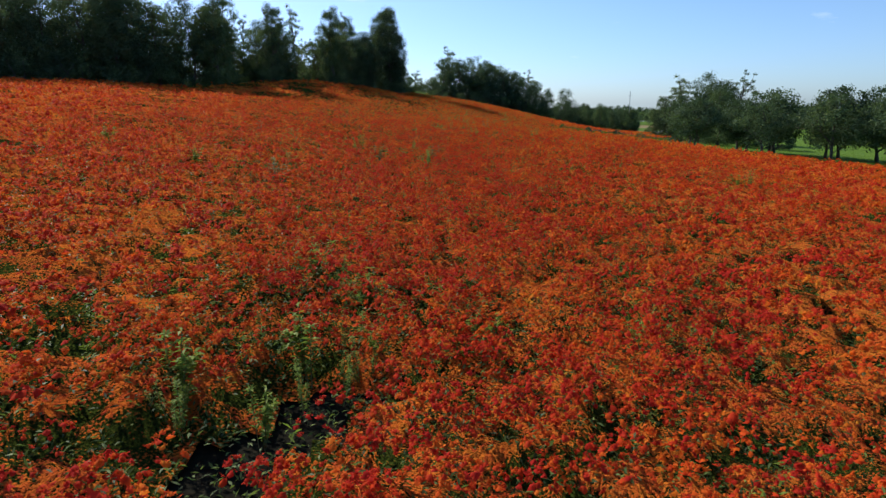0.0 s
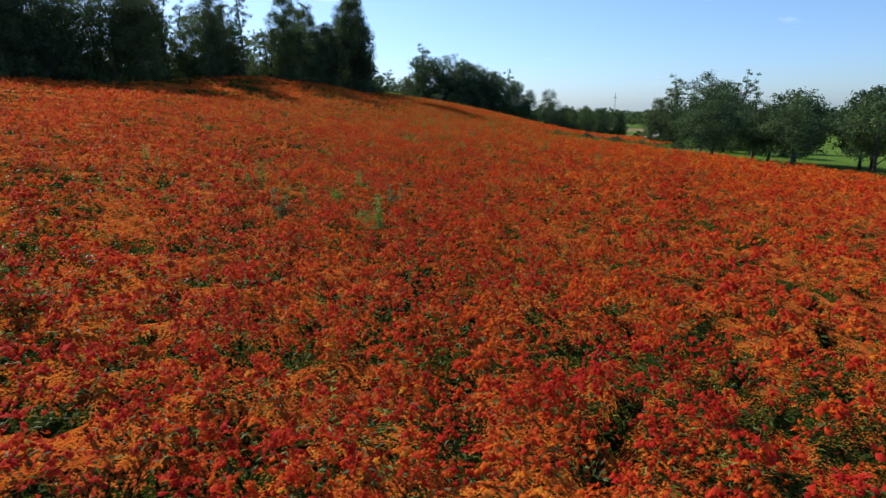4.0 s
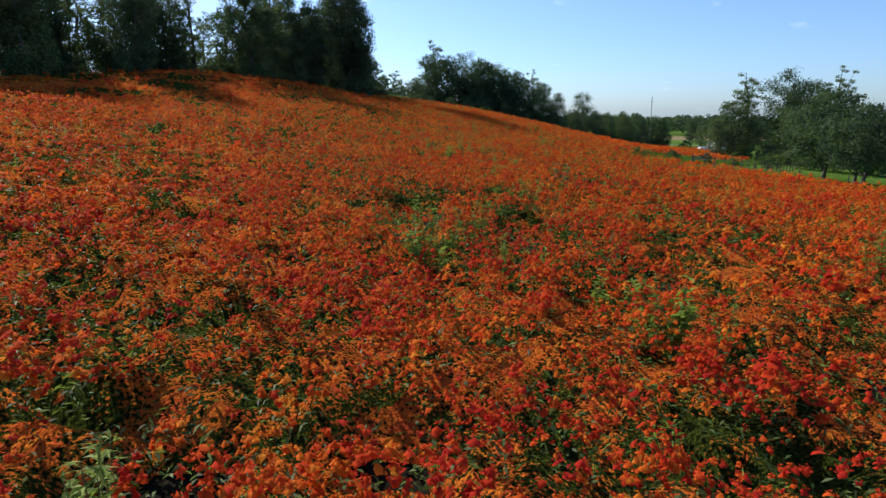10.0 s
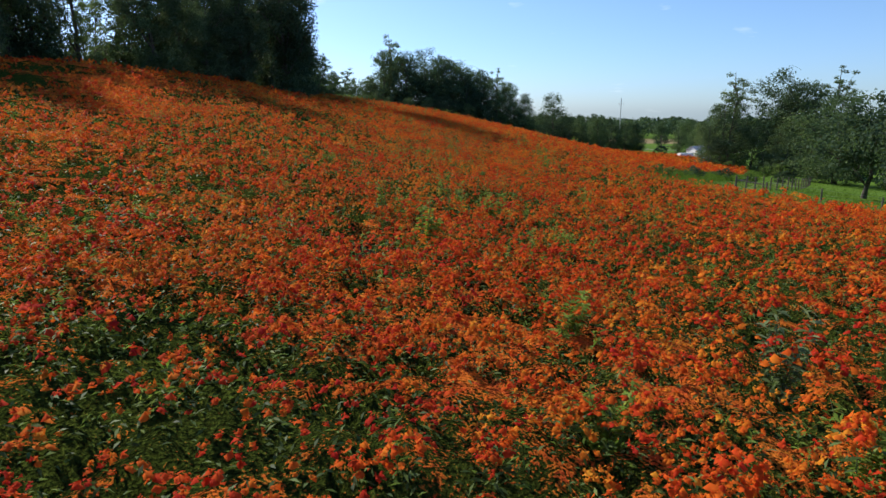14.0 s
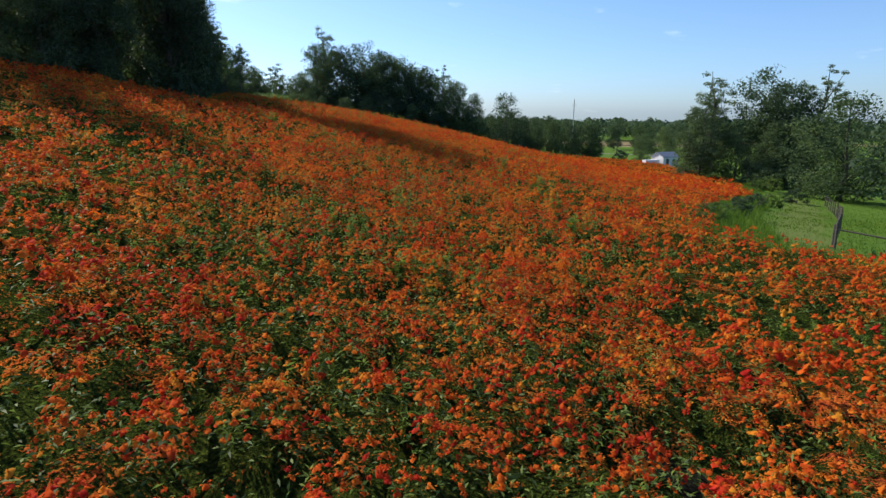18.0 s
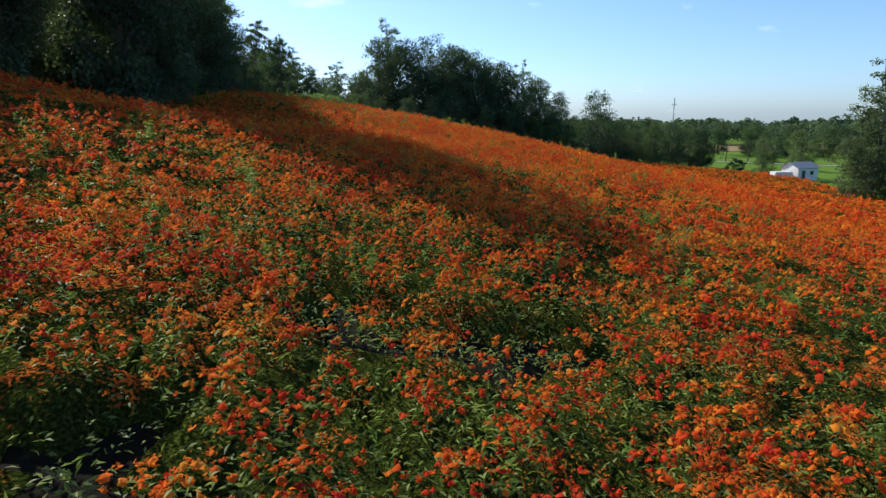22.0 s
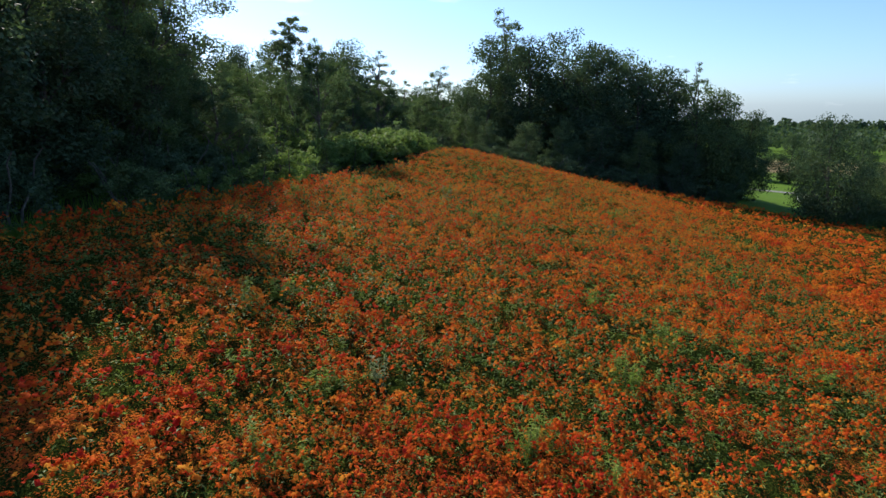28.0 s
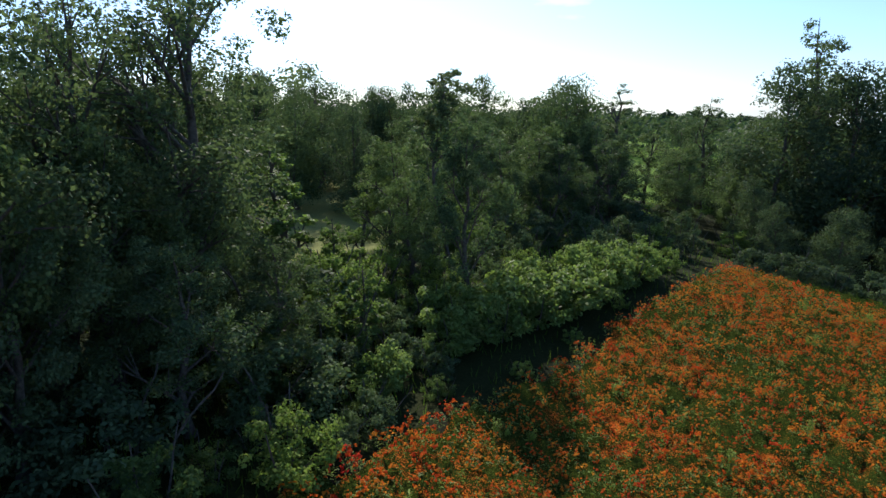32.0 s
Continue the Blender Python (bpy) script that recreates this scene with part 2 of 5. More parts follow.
FIELD = [(-110.6, 20.4), (-78.6, 74.3), (-48.5, 115.1), (-31.2, 137.6), (-17.7, 156.7), (-13.4, 179.0), (-13.7, 195.9), (-13.5, 202.5), (-11.6, 207.6), (-10.5, 212.2), (-9.8, 218.9), (-8.6, 226.9), (-7.6, 234.5),
         (-7.0, 240.0), (-3.0, 242.0), (3.5, 244.5), (9.0, 248.0), (16.0, 250.0), (28.3, 248.7), (56.8, 241.9), (74.5, 234.1), (67.2, 207.4), (60.4, 180.6), (44.6, 154.7), (24.6, 130.8), (19.2, 123.9), (15.4, 116.6),
         (20.8, 112.1), (40.6, 104.4), (58.3, 94.9), (71.9, 61.8), (84.7, 10.5), (84.6, -13.4), (-110.5, -13.4)]


def inside(x, y, poly=FIELD):
    c = np.zeros(np.shape(x), bool)
    for (x0, y0), (x1, y1) in zip(poly, poly[1:] + poly[:1]):
        c ^= ((y0 > y) != (y1 > y)) & (x < (x1 - x0) * (y - y0) / (y1 - y0 + 1e-9) + x0)
    return c


def mesh_of(name, verts, faces, tint=None, smooth=False):
    """A mesh from arrays: verts n x 3, faces m x 3 or m x 4."""
    me = bpy.data.meshes.new(name)
    faces = np.asarray(faces, np.int32)
    k = faces.shape[1]
    me.vertices.add(len(verts))
    me.vertices.foreach_set("co", np.asarray(verts, np.float32).ravel())
    me.loops.add(faces.size)
    me.loops.foreach_set("vertex_index", faces.ravel())
    me.polygons.add(len(faces))
    me.polygons.foreach_set("loop_start", np.arange(len(faces), dtype=np.int32) * k)
    if smooth:
        me.polygons.foreach_set("use_smooth", np.ones(len(faces), bool))
    if tint is not None:
        a = me.attributes.new("tint", "FLOAT", "POINT")
        a.data.foreach_set("value", np.asarray(tint, np.float32))
    me.update(calc_edges=True)
    return me


def stuff(name, me, mat, label, category):
    me.materials.append(mat)
    return tagged(new(name, me), label, category, kind="stuff")


def unit(v):
    return v / np.maximum(np.linalg.norm(v, axis=-1, keepdims=True), 1e-9)


def leaf_quads(centres, normals, length, width, rng, along=None):
    """One four-cornered leaf at each centre."""
    n = len(centres)
    normals = unit(normals)
    ref = rng.normal(size=(n, 3)) if along is None else along
    a = unit(ref - normals * (ref * normals).sum(1, keepdims=True))
    b = np.cross(normals, a)
    length, width = np.broadcast_to(length, n)[:, None] / 2, np.broadcast_to(width, n)[:, None] / 2
    droop = normals * length * 0.25
    v = np.stack([centres - a * length - droop, centres + b * width, centres + a * length - droop, centres - b * width], 1)
    return v.reshape(-1, 3), np.arange(4 * n, dtype=np.int32).reshape(-1, 4)


# ---- ground ----
def spread(lo, hi, step, far):
    inner = np.arange(lo, hi + step / 2, step)
    out, s = [], step
    while (out[-1] if out else 0) < far:
        s *= 1.35
        out.append((out[-1] if out else 0) + s)
    out = np.array(out)
    return np.r_[lo - out[::-1], inner, hi + out]


gx, gy = spread(-100, 130, 1.6, 4000), spread(-20, 330, 1.6, 4000)
GX, GY = np.meshgrid(gx, gy)
rng = np.random.default_rng(3)
near_part = (np.abs(GX) < 140) & (GY > -30) & (GY < 340)
GZ = ground_z(GX, GY) + np.where(near_part, rng.normal(0, 0.04, GX.shape), 0)
nx, ny = len(gx), len(gy)
idx = np.arange(nx * ny).reshape(ny, nx)
faces = np.stack([idx[:-1, :-1], idx[:-1, 1:], idx[1:, 1:], idx[1:, :-1]], -1).reshape(-1, 4)
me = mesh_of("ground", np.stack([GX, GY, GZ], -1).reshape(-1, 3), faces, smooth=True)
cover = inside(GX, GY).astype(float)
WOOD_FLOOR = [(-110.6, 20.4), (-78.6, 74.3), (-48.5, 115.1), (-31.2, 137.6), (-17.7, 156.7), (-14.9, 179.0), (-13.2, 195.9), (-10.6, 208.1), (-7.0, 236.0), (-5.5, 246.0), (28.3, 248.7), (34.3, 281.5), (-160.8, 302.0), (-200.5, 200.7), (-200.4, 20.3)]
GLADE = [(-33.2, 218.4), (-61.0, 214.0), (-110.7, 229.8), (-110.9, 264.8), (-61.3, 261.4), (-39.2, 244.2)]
# the floor by wood and hedge gets the same colour, standing for their shade
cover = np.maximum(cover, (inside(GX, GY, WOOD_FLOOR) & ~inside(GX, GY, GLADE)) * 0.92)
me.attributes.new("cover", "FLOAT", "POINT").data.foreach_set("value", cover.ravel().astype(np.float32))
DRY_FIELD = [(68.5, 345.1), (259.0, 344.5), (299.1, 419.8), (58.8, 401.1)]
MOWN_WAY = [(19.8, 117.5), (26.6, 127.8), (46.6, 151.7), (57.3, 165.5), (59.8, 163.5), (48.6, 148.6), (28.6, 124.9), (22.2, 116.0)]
# the glade's share brightens its grass as sun on it would
dry_and_sunlit = inside(GX, GY, DRY_FIELD) * 1.0 + inside(GX, GY, GLADE) * 0.5 + inside(GX, GY, MOWN_WAY) * 0.28
me.attributes.new("dry_and_sunlit", "FLOAT", "POINT").data.foreach_set("value", dry_and_sunlit.ravel().astype(np.float32))
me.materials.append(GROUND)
tagged(new("ground", me), "green mown grass, and soil with shade in its colour under flowers and wood", "ground", kind="structure")


# ---- trees ----
def tube(path, radii, sides=7):
    """A tapered tube along a path of points; returns verts and quads."""
    path, out, faces = np.asarray(path, float), [], []
    for i, (p, r) in enumerate(zip(path, radii)):
        d = unit((path[min(i + 1, len(path) - 1)] - path[max(i - 1, 0)])[None])[0]
        a = unit(np.cross(d, (0.3, 1.0, 0.2))[None])[0]
        b = np.cross(d, a)
        ang = np.arange(sides) * 2 * np.pi / sides
        out.append(p + r * (np.cos(ang)[:, None] * a + np.sin(ang)[:, None] * b))
        if i:
            k = (i - 1) * sides
            faces += [(k + j, k + (j + 1) % sides, k + sides + (j + 1) % sides, k + sides + j) for j in range(sides)]
    return np.concatenate(out), np.array(faces)


def join_tubes(tubes):
    v, f, k = [], [], 0
    for a, b in tubes:
        v.append(a)
        f.append(b + k)
        k += len(a)
    return np.concatenate(v), np.concatenate(f)


def make_tree(name, label, category, height, spread_r, low, clump_n, leaves, leaf, mat, seed, airy=0.0, lean=0.0, stems=1, peak=0.45, limbs=8, girth=1.0, tight=0.84):
    """A tree at the origin: trunk, limbs and a crown of leaf clumps inside a rounded outline. low: where the crown begins, as a
    share of the height; tight: size of the clumps; peak: the height within the crown at which it is widest; airy: how thin and gappy the crown is."""
    r = np.random.default_rng(seed)
    base = tagged(new(name), label, category, {"fruit_tree": "orchard trees", "sumac_shrub": "sumac hedge", "shrub": "shrubs at the field's edge"}.get(name, "trees round the field"))
    zs = np.linspace(-0.3, 0.95 * height, 8)
    bend = np.r_[[[0, 0]], r.normal(0, 0.016 * height, (7, 2)).cumsum(0)] + np.linspace(0, lean * height, 8)[:, None] * (1, 0.4)
    axis = np.c_[bend, zs]
    # clumps of leaves
    g = np.sort(r.beta(1.35 if low > 0.06 else 1.05, 1.25, clump_n))
    shape = np.where(g < peak, np.sin(0.5 * np.pi * (0.42 + 0.58 * g / peak)), np.abs(np.cos(0.5 * np.pi * (g - peak) / (1.06 - peak))) ** 0.75)
    z = height * (low + (0.97 - low) * g)
    ang = r.uniform(0, 6.28, clump_n)
    lump = 1 + 0.22 * np.sin(3 * ang + seed) * np.cos(9 * g + seed) + r.normal(0, 0.1, clump_n)
    out = spread_r * shape * lump * (r.random(clump_n) ** (0.45 if airy < 0.5 else 0.7)) * 0.9
    c = np.c_[np.interp(z, zs, axis[:, 0]) + np.cos(ang) * out, np.interp(z, zs, axis[:, 1]) + np.sin(ang) * out, z]
    size = tight * spread_r * (0.34 - 0.14 * airy) * r.uniform(0.55, 1.15, clump_n) * (0.55 + 0.45 * shape)
    # trunk, one or several stems
    r0 = girth * (0.016 * height + 0.05) / math.sqrt(stems)
    for s in range(stems):
        off = r.normal(0, 0.35, 2) if stems > 1 else np.zeros(2)
        pts = axis + np.c_[np.linspace(1, 1 + 2.2 * (stems > 1), 8)[:, None] * off, np.zeros(8)]
        v, f = tube(pts, np.linspace(r0, 0.02, 8) * np.r_[1.4, np.ones(7)], 7)
        trunk = mesh_of("trunk", v, f, smooth=True)
        trunk.materials.append(BARK)
        new("trunk", trunk).parent = base
    # limbs reach into clumps spread over the crown; twigs fork off towards their neighbours
    for k in np.linspace(clump_n * 0.06, clump_n * 0.92, limbs).astype(int):
        end = c[k]
        z0 = max(0.12 * height, end[2] - 0.75 * out[k] - 0.06 * height)
        start = np.array([np.interp(z0, zs, axis[:, 0]), np.interp(z0, zs, axis[:, 1]), z0])
        mid = start * 0.45 + end * 0.55 + (0, 0, 0.06 * out[k])
        rr = r0 * (0.5 - 0.3 * g[k])
        tubes = [tube([start, mid, end], [rr, rr * 0.6, 0.015], 5)]
        near = np.argsort(((c - end) ** 2).sum(1))[1:5]
        for q in near:
            tubes.append(tube([mid, (mid + c[q]) / 2 + (0, 0, 0.1), c[q]], [rr * 0.45, rr * 0.3, 0.01], 4))
        limb = mesh_of("limb", *join_tubes(tubes), smooth=True)
        limb.materials.append(BARK)
        new("limb", limb).parent = base
    # leaves crowd round the clumps, with gaps between them
    w = size ** 2
    pick = r.choice(clump_n, leaves, p=w / w.sum())
    p = c[pick] + unit(r.normal(size=(leaves, 3))) * (r.random(leaves)[:, None] ** 0.5) * size[pick][:, None] * (1.15, 1.15, 0.85)
    p[:, 2] = np.maximum(p[:, 2], 0.1 + 0.2 * r.random(leaves))
    away = unit(p - c[pick]) + (0, 0, 0.5) + r.normal(0, 0.6, (leaves, 3))
    ln = leaf * r.uniform(0.55, 1.35, leaves)
    v, f = leaf_quads(p, away, ln, ln * 0.6, r)
    tint = np.clip(r.normal(0.45, 0.18, leaves) + r.normal(0, 0.24, clump_n)[pick], 0, 1)
    crown = mesh_of("crown", v, f, np.repeat(tint, 4))
    crown.materials.append(mat)
    new("crown", crown).parent = base
    return base


def at_ground(x, y, turn=0.0, size=1.0, tall=1.0, sink=0.05):
    return Matrix.Translation((x, y, float(ground_z(x, y)) - sink)) @ Matrix.Rotation(turn, 4, "Z") @ Matrix.Diagonal((size, size, size * tall, 1))


def plant(kinds, spots, rnd):
    """Puts copies of the kinds on the ground: spots of (kind, x, y, height of the top, width factor)."""
    for k, x, y, h, wide in spots:
        ob, own = kinds[k]
        s = h / own
        copy_thing(ob, at_ground(x, y, rnd.uniform(0, 6.28), s * wide, 1 / wide))


def retire(kinds):
    for ob, _ in kinds.values():
        for o in (*ob.children_recursive, ob):
            bpy.data.objects.remove(o)


KINDS = {
    "oak": (make_tree("deciduous_tree", "dark green broad tree in full summer leaf", "tree", 18, 6.4, 0.03, 150, 18000, 0.32, TREE_LEAF, 1, tight=0.95), 18),
    "oak2": (make_tree("deciduous_tree", "dark dense tree with a ragged crown", "tree", 18, 5.6, 0.02, 150, 18000, 0.32, TREE_LEAF, 2, peak=0.3, tight=0.95), 18),
    "maple": (make_tree("deciduous_tree", "tall dark green tree with a domed crown", "tree", 18, 6.0, 0.05, 150, 18000, 0.32, TREE_LEAF, 3, peak=0.6, tight=0.95), 18),
    "dense": (make_tree("deciduous_tree", "tall dense dark tree at the wood's edge", "tree", 18, 4.3, 0.04, 170, 34000, 0.25, TREE_LEAF, 16, peak=0.5, tight=0.95), 18),
    "poplar": (make_tree("poplar_tree", "tall airy tree with pale thin foliage", "tree", 18, 3.7, 0.03, 105, 9500, 0.22, PALE_LEAF, 4, airy=0.65, limbs=12, peak=0.33), 18),
    "poplar2": (make_tree("poplar_tree", "slender light green tree with gaps in its crown", "tree", 18, 3.4, 0.16, 80, 6200, 0.22, PALE_LEAF, 5, airy=0.85, lean=0.03, limbs=12), 18),
    "round": (make_tree("deciduous_tree", "round leafy tree standing in the meadow", "tree", 12, 5.0, 0.04, 130, 12000, 0.27, TREE_LEAF, 6, peak=0.4, tight=0.95), 12),
    "willow": (make_tree("willow_tree", "pale grey-green bushy tree by the meadow", "tree", 12, 4.6, 0.01, 110, 8500, 0.28, PALE_LEAF, 7, airy=0.15, stems=3, peak=0.35), 12),
    "young": (make_tree("young_tree", "young tree with a small leafy head on a thin stem", "tree", 12, 1.75, 0.58, 60, 5200, 0.17, PALE_LEAF, 8, airy=0.35, limbs=9, girth=0.5), 12),
    "orchard": (make_tree("fruit_tree", "small dark green orchard tree on a short trunk", "tree", 8, 3.5, 0.2, 80, 6500, 0.27, TREE_LEAF, 9, peak=0.42, tight=1.0), 8),
    "near_oak": (make_tree("deciduous_tree", "tall leafy tree rising from the brush", "tree", 14, 4.2, 0.10, 85, 18000, 0.185, BROAD_LEAF, 12, airy=0.25, limbs=10, tight=0.68), 14),
    "near_ash": (make_tree("ash_tree", "tall open tree with spreading bare limbs", "tree", 16, 5.2, 0.30, 95, 12500, 0.17, PALE_LEAF, 13, airy=0.75, limbs=18, lean=0.04, tight=0.75), 16),
    "shrub": (make_tree("shrub", "leafy green shrub at the field's edge", "shrub", 3, 2.0, 0.02, 46, 4200, 0.15, BUSH_LEAF, 10, stems=3, limbs=5, tight=0.62), 3),
    "shrub2": (make_tree("shrub", "dark green overgrown shrub in the brush", "shrub", 3, 2.2, 0.02, 46, 4200, 0.16, TREE_LEAF, 14, stems=3, limbs=5, peak=0.3, tight=0.66), 3),
    "sumac": (make_tree("sumac_shrub", "light green sumac shrub with drooping leaves", "shrub", 3, 2.2, 0.05, 50, 2900, 0.27, SUMAC, 11, stems=4, airy=0.1, limbs=5, peak=0.6), 3),
    "sapling": (make_tree("sapling", "thin sapling with sunlit leaves", "tree", 5, 1.1, 0.2, 30, 1600, 0.16, BUSH_LEAF, 15, airy=0.5, limbs=5), 5),
}
